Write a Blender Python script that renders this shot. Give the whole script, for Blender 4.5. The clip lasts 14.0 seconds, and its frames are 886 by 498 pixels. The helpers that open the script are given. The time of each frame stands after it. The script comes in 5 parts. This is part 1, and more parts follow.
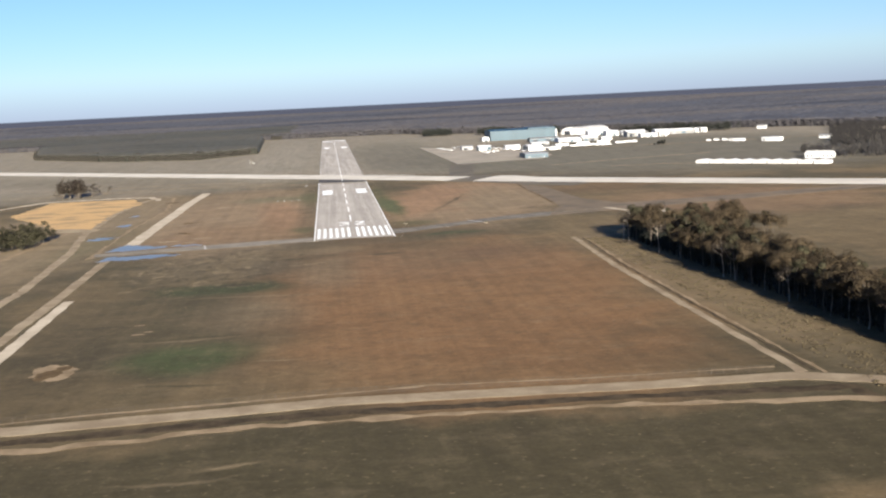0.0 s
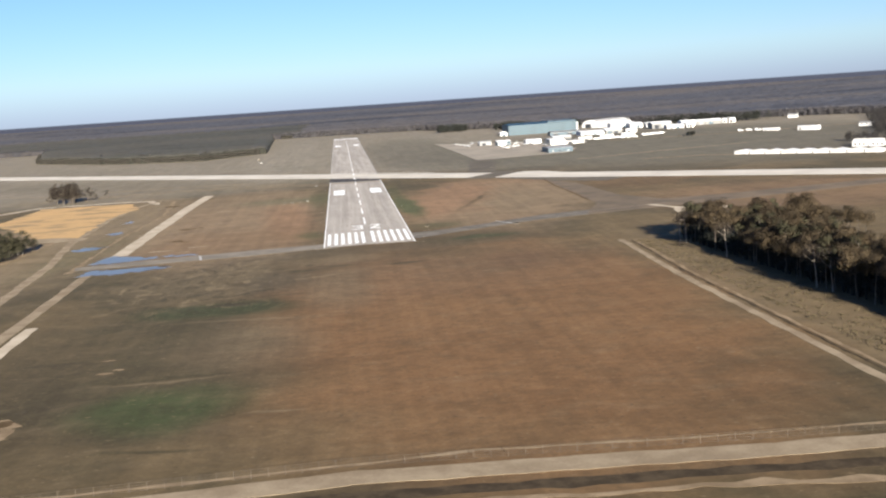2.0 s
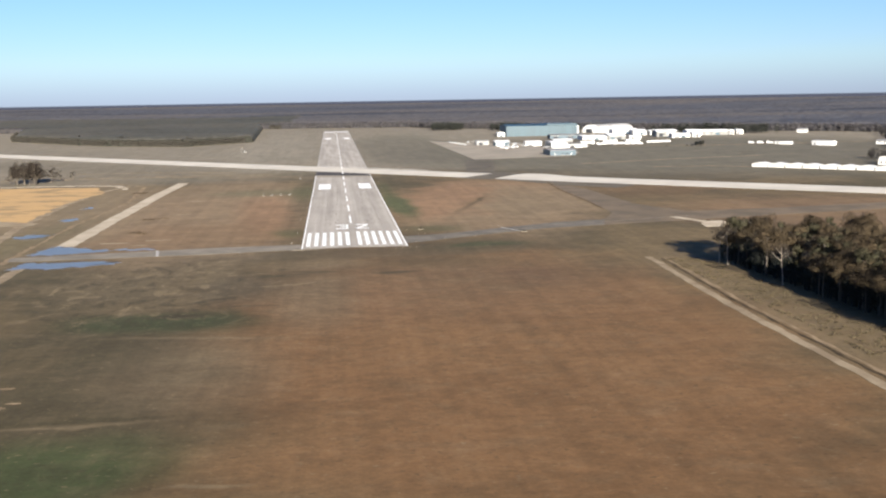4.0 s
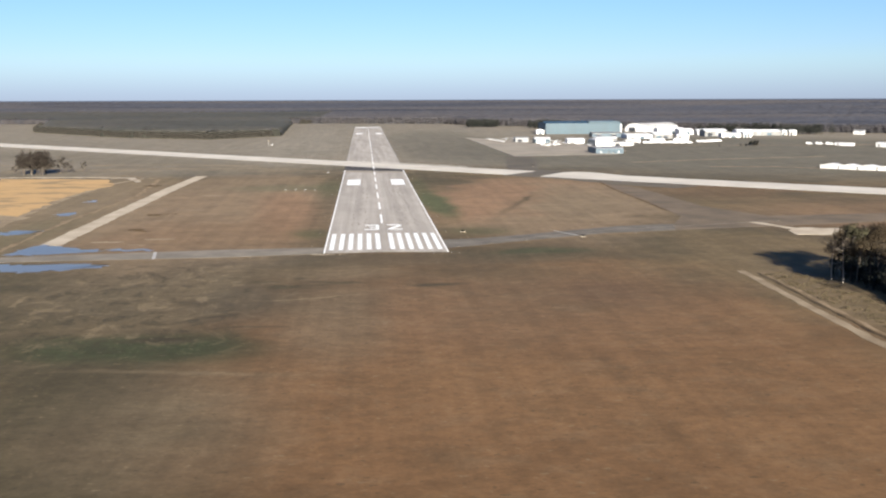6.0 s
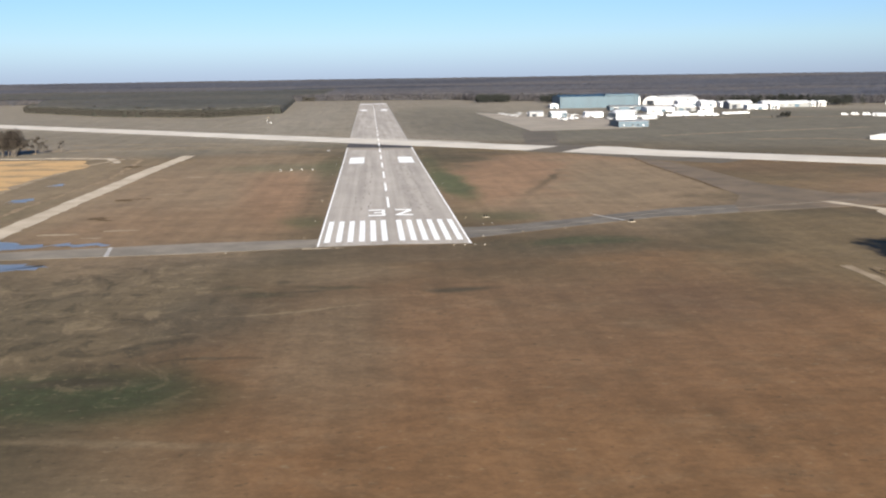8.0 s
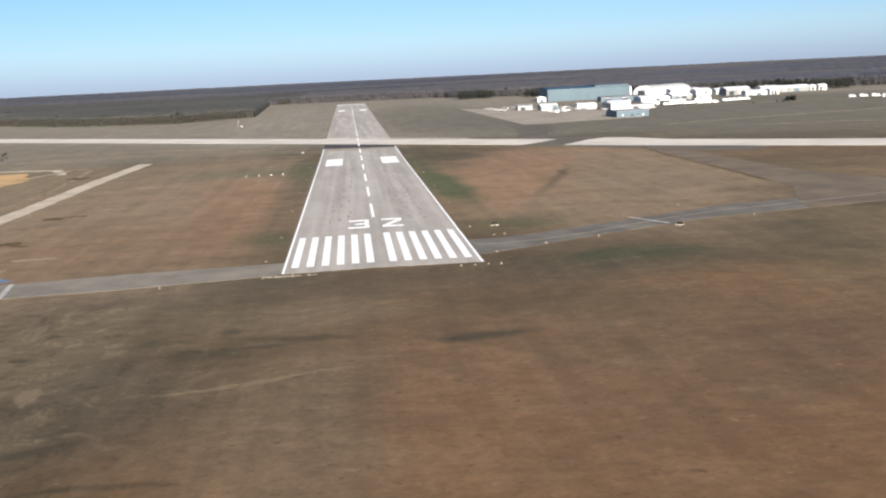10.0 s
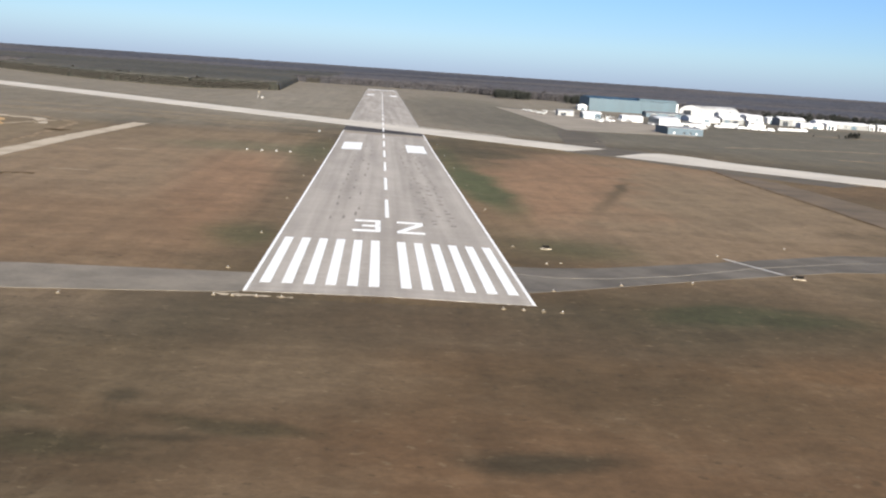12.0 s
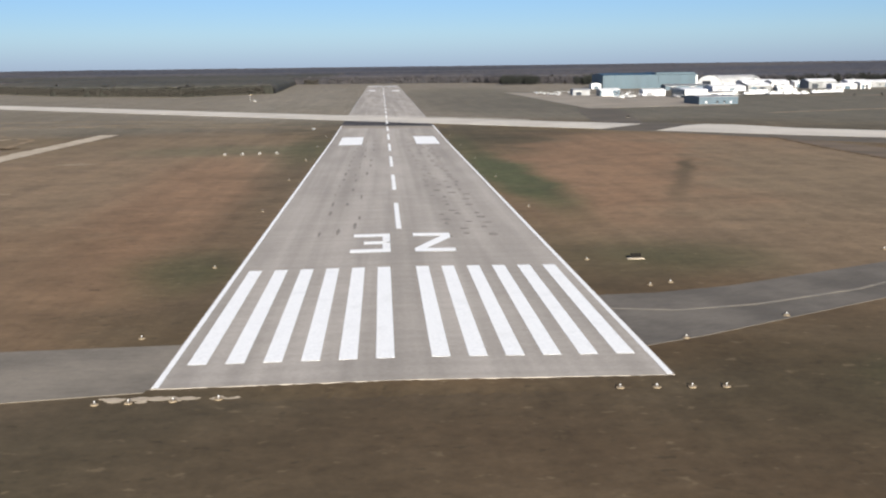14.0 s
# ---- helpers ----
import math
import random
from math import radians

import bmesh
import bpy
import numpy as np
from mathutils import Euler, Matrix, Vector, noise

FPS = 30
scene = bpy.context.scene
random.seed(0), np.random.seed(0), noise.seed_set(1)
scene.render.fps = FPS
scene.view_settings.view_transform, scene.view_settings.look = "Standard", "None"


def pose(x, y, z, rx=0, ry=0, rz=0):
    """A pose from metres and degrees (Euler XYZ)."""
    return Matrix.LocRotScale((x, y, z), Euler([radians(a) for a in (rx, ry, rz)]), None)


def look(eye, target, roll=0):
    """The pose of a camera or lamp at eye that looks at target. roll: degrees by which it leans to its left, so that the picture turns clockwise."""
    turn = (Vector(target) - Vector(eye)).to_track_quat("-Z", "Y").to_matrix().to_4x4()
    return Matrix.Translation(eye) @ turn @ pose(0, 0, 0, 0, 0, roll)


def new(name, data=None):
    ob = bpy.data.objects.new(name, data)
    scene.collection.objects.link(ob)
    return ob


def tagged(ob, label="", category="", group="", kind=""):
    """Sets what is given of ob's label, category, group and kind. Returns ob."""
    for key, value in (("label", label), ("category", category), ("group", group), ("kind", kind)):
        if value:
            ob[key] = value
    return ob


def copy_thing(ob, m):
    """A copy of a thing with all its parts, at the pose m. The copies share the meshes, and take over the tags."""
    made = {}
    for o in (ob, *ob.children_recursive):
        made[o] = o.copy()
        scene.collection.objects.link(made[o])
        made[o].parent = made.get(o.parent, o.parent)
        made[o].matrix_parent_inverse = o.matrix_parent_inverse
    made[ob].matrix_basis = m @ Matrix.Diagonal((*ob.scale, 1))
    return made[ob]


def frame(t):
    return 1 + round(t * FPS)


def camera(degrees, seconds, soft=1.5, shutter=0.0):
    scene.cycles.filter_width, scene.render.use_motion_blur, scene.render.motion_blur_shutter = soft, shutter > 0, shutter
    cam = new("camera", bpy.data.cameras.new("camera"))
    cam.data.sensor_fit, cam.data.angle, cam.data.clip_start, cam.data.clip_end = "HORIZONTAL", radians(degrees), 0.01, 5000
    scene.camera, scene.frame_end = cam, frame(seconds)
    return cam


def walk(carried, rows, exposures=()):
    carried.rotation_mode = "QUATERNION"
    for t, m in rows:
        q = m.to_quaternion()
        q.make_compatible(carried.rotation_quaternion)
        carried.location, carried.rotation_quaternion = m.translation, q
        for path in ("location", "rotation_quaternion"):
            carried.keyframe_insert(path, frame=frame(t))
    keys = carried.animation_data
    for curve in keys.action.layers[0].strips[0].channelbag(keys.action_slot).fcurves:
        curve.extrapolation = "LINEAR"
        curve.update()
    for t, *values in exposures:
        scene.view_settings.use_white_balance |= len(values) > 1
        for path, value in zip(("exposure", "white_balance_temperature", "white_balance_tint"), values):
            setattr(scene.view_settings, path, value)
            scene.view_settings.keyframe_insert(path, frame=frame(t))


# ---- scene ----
cam = camera(45.2, 14.0, soft=2.2)
PATH = [
    (0, (-11.504, -594.779, 73.762), (-11.3021, -592.8080, 73.4867), -2.83),
    (0.5, (-11.486, -576.623, 72.851), (-11.2769, -574.6528, 72.5752), -1.67),
    (1, (-11.419, -558.493, 71.384), (-11.2089, -556.5254, 71.0970), -2.36),
    (1.5, (-10.676, -541.065, 69.952), (-10.4807, -539.0950, 69.6674), -5.26),
    (2, (-10.448, -523.796, 68.525), (-10.2725, -521.8236, 68.2471), -3.88),
    (2.5, (-10.153, -506.134, 66.994), (-9.9786, -504.1619, 66.7114), 0.66),
    (3, (-9.540, -488.439, 65.642), (-9.3570, -486.4677, 65.3583), 0.46),
    (5.5, (-7.592, -400.172, 56.408), (-7.3834, -398.2009, 56.1405), -2.85),
    (6, (-7.618, -383.210, 54.915), (-7.4723, -381.2348, 54.6365), -0.18),
    (6.5, (-7.246, -366.023, 52.947), (-7.1492, -364.0474, 52.6537), 0.58),
    (7, (-6.890, -347.824, 51.128), (-6.7880, -345.8486, 50.8316), -0.98),
    (7.5, (-6.110, -329.883, 49.925), (-5.9978, -327.9093, 49.6237), -3.97),
    (8, (-6.307, -310.327, 48.278), (-6.1760, -308.3569, 47.9607), -0.86),
    (10.3, (-5.410, -226.022, 40.547), (-5.2493, -224.0541, 40.2307), -2.98),
    (10.5, (-4.650, -218.706, 40.016), (-4.5036, -216.7379, 39.6933), -2.63),
    (11, (-4.078, -200.244, 38.295), (-3.9540, -198.2764, 37.9603), -1.77),
    (11.5, (-3.534, -181.160, 36.116), (-3.4182, -179.1910, 35.7824), 0.06),
    (12, (-3.492, -162.533, 34.503), (-3.3568, -160.5636, 34.1826), 3.85),
    (12.5, (-3.042, -144.862, 32.406), (-2.8923, -142.8935, 32.0841), 2.84),
    (13, (-2.639, -127.122, 30.126), (-2.4924, -125.1547, 29.7960), -0.08),
    (13.5, (-2.554, -108.842, 28.249), (-2.4258, -106.8713, 27.9360), -0.33),
    (14, (-2.447, -90.649, 26.651), (-2.3381, -88.6795, 26.3223), -0.73),
]
walk(cam, [(t, look(eye, target, roll)) for t, eye, target, roll in PATH],
     [(0, 1.58, 6700, 10), (3, 1.56, 6700, 10), (5.5, 1.53, 6650, 10), (8, 1.45, 6550, 10), (10.5, 1.43, 6500, 10), (12, 1.38, 6500, 10), (13, 1.30, 6450, 10), (14, 1.14, 6450, 10)])

# ---- world, sun and exposure ----
SUN_UP, SUN_TURN = 16.1, 174.6          # degrees: elevation, and turn clockwise from the runway's heading
world = bpy.data.worlds.new("sky")
scene.world = world
world.use_nodes = True
wn = world.node_tree.nodes
wl = world.node_tree.links
sky = wn.new("ShaderNodeTexSky")
sky.sky_type = "NISHITA"
sky.sun_disc = False
sky.sun_elevation = radians(SUN_UP)
sky.sun_rotation = radians(SUN_TURN)
sky.altitude = 100
sky.air_density = 1.0
sky.dust_density = 0.1
sky.ozone_density = 5.0
wn["Background"].inputs["Strength"].default_value = 0.0415
haze = wn.new("ShaderNodeMix")
haze.data_type, haze.blend_type = "RGBA", "MULTIPLY"
haze.inputs[0].default_value = 1.0
haze.inputs[7].default_value = (0.945, 1.01, 1.265, 1)
wl.new(sky.outputs["Color"], haze.inputs[6])
# the lowest two degrees of sky, all round, carry a lavender haze
up = wn.new("ShaderNodeTexCoord")
split = wn.new("ShaderNodeSeparateXYZ")
ramp = wn.new("ShaderNodeMapRange")
ramp.interpolation_type = "SMOOTHSTEP"
ramp.inputs["From Min"].default_value = -0.004
ramp.inputs["From Max"].default_value = 0.040
layer = wn.new("ShaderNodeMix")
layer.data_type = "RGBA"
layer.inputs[6].default_value = (0.66, 0.74, 1.0, 1)
layer.inputs[7].default_value = (1, 1, 1, 1)
low_sky = wn.new("ShaderNodeMix")
low_sky.data_type, low_sky.blend_type = "RGBA", "MULTIPLY"
low_sky.inputs[0].default_value = 1.0
wl.new(up.outputs["Generated"], split.inputs[0])
wl.new(split.outputs["Z"], ramp.inputs["Value"])
wl.new(ramp.outputs["Result"], layer.inputs[0])
wl.new(haze.outputs[2], low_sky.inputs[6])
wl.new(layer.outputs[2], low_sky.inputs[7])
# below the level line a haze-blue world colour stands for land farther off than the forest that is built
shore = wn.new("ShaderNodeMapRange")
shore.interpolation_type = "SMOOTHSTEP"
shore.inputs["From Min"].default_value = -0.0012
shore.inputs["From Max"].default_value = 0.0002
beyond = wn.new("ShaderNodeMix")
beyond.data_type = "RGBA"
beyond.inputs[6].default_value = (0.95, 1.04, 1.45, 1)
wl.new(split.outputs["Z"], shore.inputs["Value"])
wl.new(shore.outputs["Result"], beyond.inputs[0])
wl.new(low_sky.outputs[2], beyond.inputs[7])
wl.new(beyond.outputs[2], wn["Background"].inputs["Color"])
sun = new("sun", bpy.data.lights.new("sun", "SUN"))
sun.data.energy = 5.0
sun.data.angle = radians(0.5)
sun.data.color = (1.0, 0.94, 0.83)
sa, se = radians(SUN_TURN), radians(SUN_UP)
sun_dir = Vector((math.sin(sa) * math.cos(se), math.cos(sa) * math.cos(se), math.sin(se)))
sun.matrix_world = look(sun_dir * 200, (0, 0, 0))

# ---- materials ----
def mix_rgb(nt, a, b, fac, kind="MIX"):
    m = nt.nodes.new("ShaderNodeMix")
    m.data_type = "RGBA"
    m.blend_type = kind
    for sock, val in ((m.inputs[0], fac), (m.inputs[6], a), (m.inputs[7], b)):
        if isinstance(val, (int, float)):
            sock.default_value = val
        elif isinstance(val, tuple):
            sock.default_value = (*val, 1.0) if len(val) == 3 else val
        else:
            nt.links.new(val, sock)
    return m.outputs[2]


def maths(nt, op, a, b=0.0, c=0.0, clamp=False):
    m = nt.nodes.new("ShaderNodeMath")
    m.operation = op
    m.use_clamp = clamp
    for sock, val in zip(m.inputs, (a, b, c)):
        if isinstance(val, (int, float)):
            sock.default_value = val
        else:
            nt.links.new(val, sock)
    return m.outputs[0]


def span(nt, val, lo, hi, to_lo=0.0, to_hi=1.0, kind="SMOOTHSTEP"):
    m = nt.nodes.new("ShaderNodeMapRange")
    m.interpolation_type = kind
    nt.links.new(val, m.inputs[0])
    for i, v in enumerate((lo, hi, to_lo, to_hi)):
        m.inputs[i + 1].default_value = v
    return m.outputs[0]


def coords(nt, stretch=(1, 1, 1), turn=0.0):
    tc = nt.nodes.new("ShaderNodeTexCoord")
    mp = nt.nodes.new("ShaderNodeMapping")
    mp.inputs["Scale"].default_value = stretch
    mp.inputs["Rotation"].default_value = (0, 0, radians(turn))
    nt.links.new(tc.outputs["Object"], mp.inputs["Vector"])
    return mp.outputs["Vector"]


def cloud(nt, vec, scale, detail=4.0, rough=0.6, warp=0.0):
    n = nt.nodes.new("ShaderNodeTexNoise")
    n.inputs["Scale"].default_value = scale
    n.inputs["Detail"].default_value = detail
    n.inputs["Roughness"].default_value = rough
    n.inputs["Distortion"].default_value = warp
    nt.links.new(vec, n.inputs["Vector"])
    return n.outputs["Fac"]


def blank(name, rough=0.8, metal=0.0):
    m = bpy.data.materials.new(name)
    m.use_nodes = True
    b = m.node_tree.nodes["Principled BSDF"]
    b.inputs["Roughness"].default_value = rough
    b.inputs["Metallic"].default_value = metal
    return m, m.node_tree, b


def relief(nt, b, height, strength, dist):
    bump = nt.nodes.new("ShaderNodeBump")
    bump.inputs["Strength"].default_value = strength
    bump.inputs["Distance"].default_value = dist
    nt.links.new(height, bump.inputs["Height"])
    nt.links.new(bump.outputs["Normal"], b.inputs["Normal"])


def surface(name, light, dark, big=0.1, fine=2.0, rough=0.85, metal=0.0, bump=0.3, dist=0.02,
            stretch=(1, 1, 1), turn=0.0, vary=0.0, lo=0.35, hi=0.65):
    """Two colours mottled at two scales, with relief; vary: brightness from thing to thing."""
    m, nt, b = blank(name, rough, metal)
    if rough >= 0.85:
        b.inputs["Specular IOR Level"].default_value = 0.05
    v = coords(nt, stretch, turn)
    n1 = cloud(nt, v, big, 5, 0.6)
    n2 = cloud(nt, v, fine, 6, 0.7)
    col = mix_rgb(nt, dark, light, span(nt, n1, lo, hi))
    col = mix_rgb(nt, col, mix_rgb(nt, (0.72, 0.72, 0.72), (1.25, 1.25, 1.25), n2), 1.0, "MULTIPLY")
    if vary:
        oi = nt.nodes.new("ShaderNodeObjectInfo")
        w = span(nt, oi.outputs["Random"], 0, 1, 1 - vary, 1 + vary, "LINEAR")
        comb = nt.nodes.new("ShaderNodeCombineColor")
        for i in range(3):
            nt.links.new(w, comb.inputs[i])
        col = mix_rgb(nt, col, comb.outputs[0], 1.0, "MULTIPLY")
    nt.links.new(col, b.inputs["Base Color"])
    if bump:
        relief(nt, b, n2, bump, dist)
    return m


def foliage(name, light, dark, rough=0.9, sway=0.6):
    """Leaf clumps and twigs, each piece its own shade."""
    m, nt, b = blank(name, rough)
    g = nt.nodes.new("ShaderNodeNewGeometry")
    v = coords(nt)
    n = cloud(nt, v, 0.12, 3)
    f = maths(nt, "ADD", maths(nt, "MULTIPLY", g.outputs["Random Per Island"], sway), maths(nt, "MULTIPLY", n, 0.5), clamp=True)
    col = mix_rgb(nt, dark, light, f)
    oi = nt.nodes.new("ShaderNodeObjectInfo")
    w = span(nt, oi.outputs["Random"], 0, 1, 0.75, 1.25, "LINEAR")
    comb = nt.nodes.new("ShaderNodeCombineColor")
    for i in range(3):
        nt.links.new(w, comb.inputs[i])
    col = mix_rgb(nt, col, comb.outputs[0], 1.0, "MULTIPLY")
    nt.links.new(col, b.inputs["Base Color"])
    b.inputs["Specular IOR Level"].default_value = 0.15
    return m


def ground_material():
    """Dormant grass in several shades: red-brown broomsedge, straw, olive and green patches, bare soil; far fields
    greyed by haze.
    """
    m, nt, b = blank("dormant_grass", 0.95)
    b.inputs["Specular IOR Level"].default_value = 0.1
    b.inputs["Sheen Weight"].default_value = 0.012
    b.inputs["Sheen Roughness"].default_value = 0.4
    b.inputs["Sheen Tint"].default_value = (1.0, 0.84, 0.62, 1)
    v = coords(nt)
    warp = nt.nodes.new("ShaderNodeTexNoise")
    warp.inputs["Scale"].default_value = 0.03
    warp.inputs["Detail"].default_value = 5.0
    nt.links.new(v, warp.inputs["Vector"])
    vm = nt.nodes.new("ShaderNodeVectorMath")
    vm.operation = "SUBTRACT"
    nt.links.new(warp.outputs["Color"], vm.inputs[0])
    vm.inputs[1].default_value = (0.5, 0.5, 0.5)
    vs = nt.nodes.new("ShaderNodeVectorMath")
    vs.operation = "MULTIPLY_ADD"
    nt.links.new(vm.outputs[0], vs.inputs[0])
    vs.inputs[1].default_value = (55, 55, 0)
    nt.links.new(v, vs.inputs[2])
    warped = vs.outputs[0]
    vt = nt.nodes.new("ShaderNodeVectorMath")
    vt.operation = "MULTIPLY_ADD"
    nt.links.new(vm.outputs[0], vt.inputs[0])
    vt.inputs[1].default_value = (14, 22, 0)
    nt.links.new(v, vt.inputs[2])
    large = cloud(nt, v, 0.011, 4, 0.55)
    mid = cloud(nt, v, 0.06, 5, 0.65)
    tuft = cloud(nt, coords(nt, (0.26, 0.34, 1), 12), 1.0, 5, 0.62)
    fine = cloud(nt, v, 0.9, 6, 0.75)
    streak = cloud(nt, coords(nt, (0.22, 0.007, 1), 1.5), 1.0, 3, 0.5)
    weeds = cloud(nt, coords(nt, (0.06, 0.10, 1), 8), 1.0, 5, 0.6)
    clump = cloud(nt, coords(nt, (0.14, 0.085, 1), -12), 1.0, 5, 0.66, 0.8)
    bands = cloud(nt, coords(nt, (0.024, 0.036, 1), 28), 1.0, 6, 0.62, 1.5)
    speck = cloud(nt, coords(nt, (0.45, 0.6, 1), 20), 1.0, 3, 0.55)
    rough_mp = nt.nodes.new("ShaderNodeMapping")
    rough_mp.vector_type = "TEXTURE"
    rough_mp.inputs["Location"].default_value = (-73, -88, 0)
    rough_mp.inputs["Scale"].default_value = (36, 62, 1e6)
    nt.links.new(warped, rough_mp.inputs["Vector"])
    rl = nt.nodes.new("ShaderNodeVectorMath")
    rl.operation = "LENGTH"
    nt.links.new(rough_mp.outputs[0], rl.inputs[0])
    scrub = span(nt, rl.outputs["Value"], 1.5, 0.6, 0.10, 0.62)
    col = mix_rgb(nt, GRASS_OLIVE, GRASS_BASE, span(nt, large, 0.42, 0.58))
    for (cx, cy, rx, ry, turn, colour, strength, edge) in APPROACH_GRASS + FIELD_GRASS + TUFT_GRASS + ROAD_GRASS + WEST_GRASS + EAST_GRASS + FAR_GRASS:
        mp = nt.nodes.new("ShaderNodeMapping")
        mp.vector_type = "TEXTURE"
        mp.inputs["Location"].default_value = (cx, cy, 0)
        mp.inputs["Rotation"].default_value = (0, 0, radians(turn))
        mp.inputs["Scale"].default_value = (rx, ry, 1e6)
        nt.links.new(vt.outputs[0] if min(rx, ry) < 25 else warped, mp.inputs["Vector"])
        ln = nt.nodes.new("ShaderNodeVectorMath")
        ln.operation = "LENGTH"
        nt.links.new(mp.outputs[0], ln.inputs[0])
        mask = span(nt, ln.outputs["Value"], 1.0 + edge, 1.0 - edge, 0.0, strength)
        col = mix_rgb(nt, col, colour, mask)
    col = mix_rgb(nt, col, GRASS_STRAW, maths(nt, "MULTIPLY", span(nt, weeds, 0.50, 0.70), 0.16))
    col = mix_rgb(nt, col, GRASS_DARK, maths(nt, "MULTIPLY", span(nt, mid, 0.48, 0.70), 0.26))
    col = mix_rgb(nt, col, GRASS_PALE, maths(nt, "MULTIPLY", span(nt, clump, 0.53, 0.64), maths(nt, "MULTIPLY", scrub, 0.8)))
    col = mix_rgb(nt, col, GRASS_DARK, maths(nt, "MULTIPLY", span(nt, clump, 0.47, 0.38), scrub))
    col = mix_rgb(nt, col, GRASS_PALE, maths(nt, "MULTIPLY", span(nt, speck, 0.62, 0.72), 0.42))
    col = mix_rgb(nt, col, GRASS_DARK, maths(nt, "MULTIPLY", span(nt, speck, 0.38, 0.29), 0.45))
    for field, lo, hi, swing in ((bands, 0.36, 0.64, 0.09), (tuft, 0.34, 0.66, 0.09), (streak, 0.35, 0.65, 0.06), (fine, 0.25, 0.75, 0.14)):
        pale, deep = 1 + swing, 1 - swing
        col = mix_rgb(nt, col, mix_rgb(nt, (deep, deep, deep), (pale, pale, pale), span(nt, field, lo, hi)), 1.0, "MULTIPLY")
    nt.links.new(col, b.inputs["Base Color"])
    relief(nt, b, maths(nt, "ADD", fine, maths(nt, "MULTIPLY", mid, 2.0)), 0.14, 0.25)
    return m


GRASS_OLIVE = (0.063, 0.050, 0.027)
GRASS_STRAW = (0.200, 0.148, 0.089)
GRASS_DARK = (0.041, 0.033, 0.019)
# far-field grass, paled and greyed with distance haze in its colour
GRASS_FAR_HAZED = (0.232, 0.202, 0.154)
GRASS_BASE = (0.125, 0.088, 0.045)
# duller far grass, likewise greyed by haze
GRASS_DULL_HAZED = (0.114, 0.103, 0.078)
GRASS_DEEP = (0.053, 0.043, 0.022)
GRASS_GREY = (0.058, 0.050, 0.033)
GRASS_PALE = (0.209, 0.155, 0.090)
RED = (0.180, 0.092, 0.040)
RED_MID = (0.163, 0.092, 0.046)
RED_LIGHT = (0.232, 0.134, 0.074)
RED_DARK = (0.098, 0.055, 0.031)
RUSSET = (0.225, 0.154, 0.092)
BEIGE = (0.158, 0.115, 0.068)
GREEN = (0.047, 0.061, 0.023)
GREEN_MID = (0.062, 0.076, 0.031)
GREEN_PALE = (0.112, 0.112, 0.060)
GREEN_DEEP = (0.033, 0.043, 0.018)
# each patch: centre, radii, turn, colour, strength, softness
APPROACH_GRASS = [
    (34, -170, 74, 185, 0, RED, 0.78, 0.35),
    (24, -105, 66, 52, 0, RED_MID, 0.75, 0.5),
    (-84, -215, 42, 115, 0, GRASS_OLIVE, 0.5, 0.4),
    (-59, -273, 20, 18, 0, GREEN, 0.9, 0.5),
    (-60, -146, 26, 14, -6, GREEN_DEEP, 0.9, 0.5),
    (-42, -205, 20, 34, 0, BEIGE, 0.5, 0.6),
    (-10, -392, 170, 36, 0, GRASS_DEEP, 0.95, 0.2),
    (-72, -62, 34, 62, 0, GRASS_STRAW, 0.25, 0.45),
    (-5, -16, 90, 17, 0, GRASS_GREY, 0.6, 0.45),
    (52, -2, 34, 22, 0, GRASS_OLIVE, 0.75, 0.5),
]
FIELD_GRASS = [
    (-5, -74, 110, 46, 0, GRASS_GREY, 0.30, 0.4),
    (-17, -44, 17, 13, 0, BEIGE, 0.6, 0.6),
    (-15, -116, 13, 44, 0, BEIGE, 0.55, 0.6),
    (30, -45, 26, 16, 0, GRASS_OLIVE, 0.45, 0.6),
    (-42, -92, 13, 26, 0, GRASS_GREY, 0.6, 0.6),
    (63, -86, 12, 20, 0, RED_DARK, 0.5, 0.6),
    (8, -108, 13, 26, 0, RED_MID, 0.6, 0.6),
    (-100, -250, 16, 60, 0, GRASS_DARK, 0.45, 0.5),
    (58, -2, 16, 8, 6, GREEN_DEEP, 0.85, 0.5),
]
TUFT_GRASS = [
    (-17, -62, 8, 2.2, -10, GRASS_DEEP, 0.75, 0.6),
    (-32, -70, 5, 3.4, 8, GRASS_DEEP, 0.9, 0.6),
    (-39, -62, 4, 3.0, 0, GRASS_DEEP, 0.7, 0.7),
    (-24, -66, 5, 1.2, 14, GRASS_DARK, 0.6, 0.8),
    (14, -68.5, 7, 2.6, 0, GRASS_DARK, 0.85, 0.6),
    (-49, -113, 8, 1.6, 20, GRASS_DARK, 0.7, 0.7),
    (-37, -127, 8, 1.3, 0, GRASS_DARK, 0.7, 0.7),
    (-56, -139, 8, 4.0, 0, GRASS_DARK, 0.85, 0.6),
    (-22, -88, 12, 0.7, 20, GRASS_PALE, 0.7, 0.7),
    (-29, -53, 1.6, 2.4, 0, GRASS_DARK, 0.7, 0.7),
    (-46, -170, 20, 1.6, -6, GRASS_PALE, 0.45, 0.8),
]
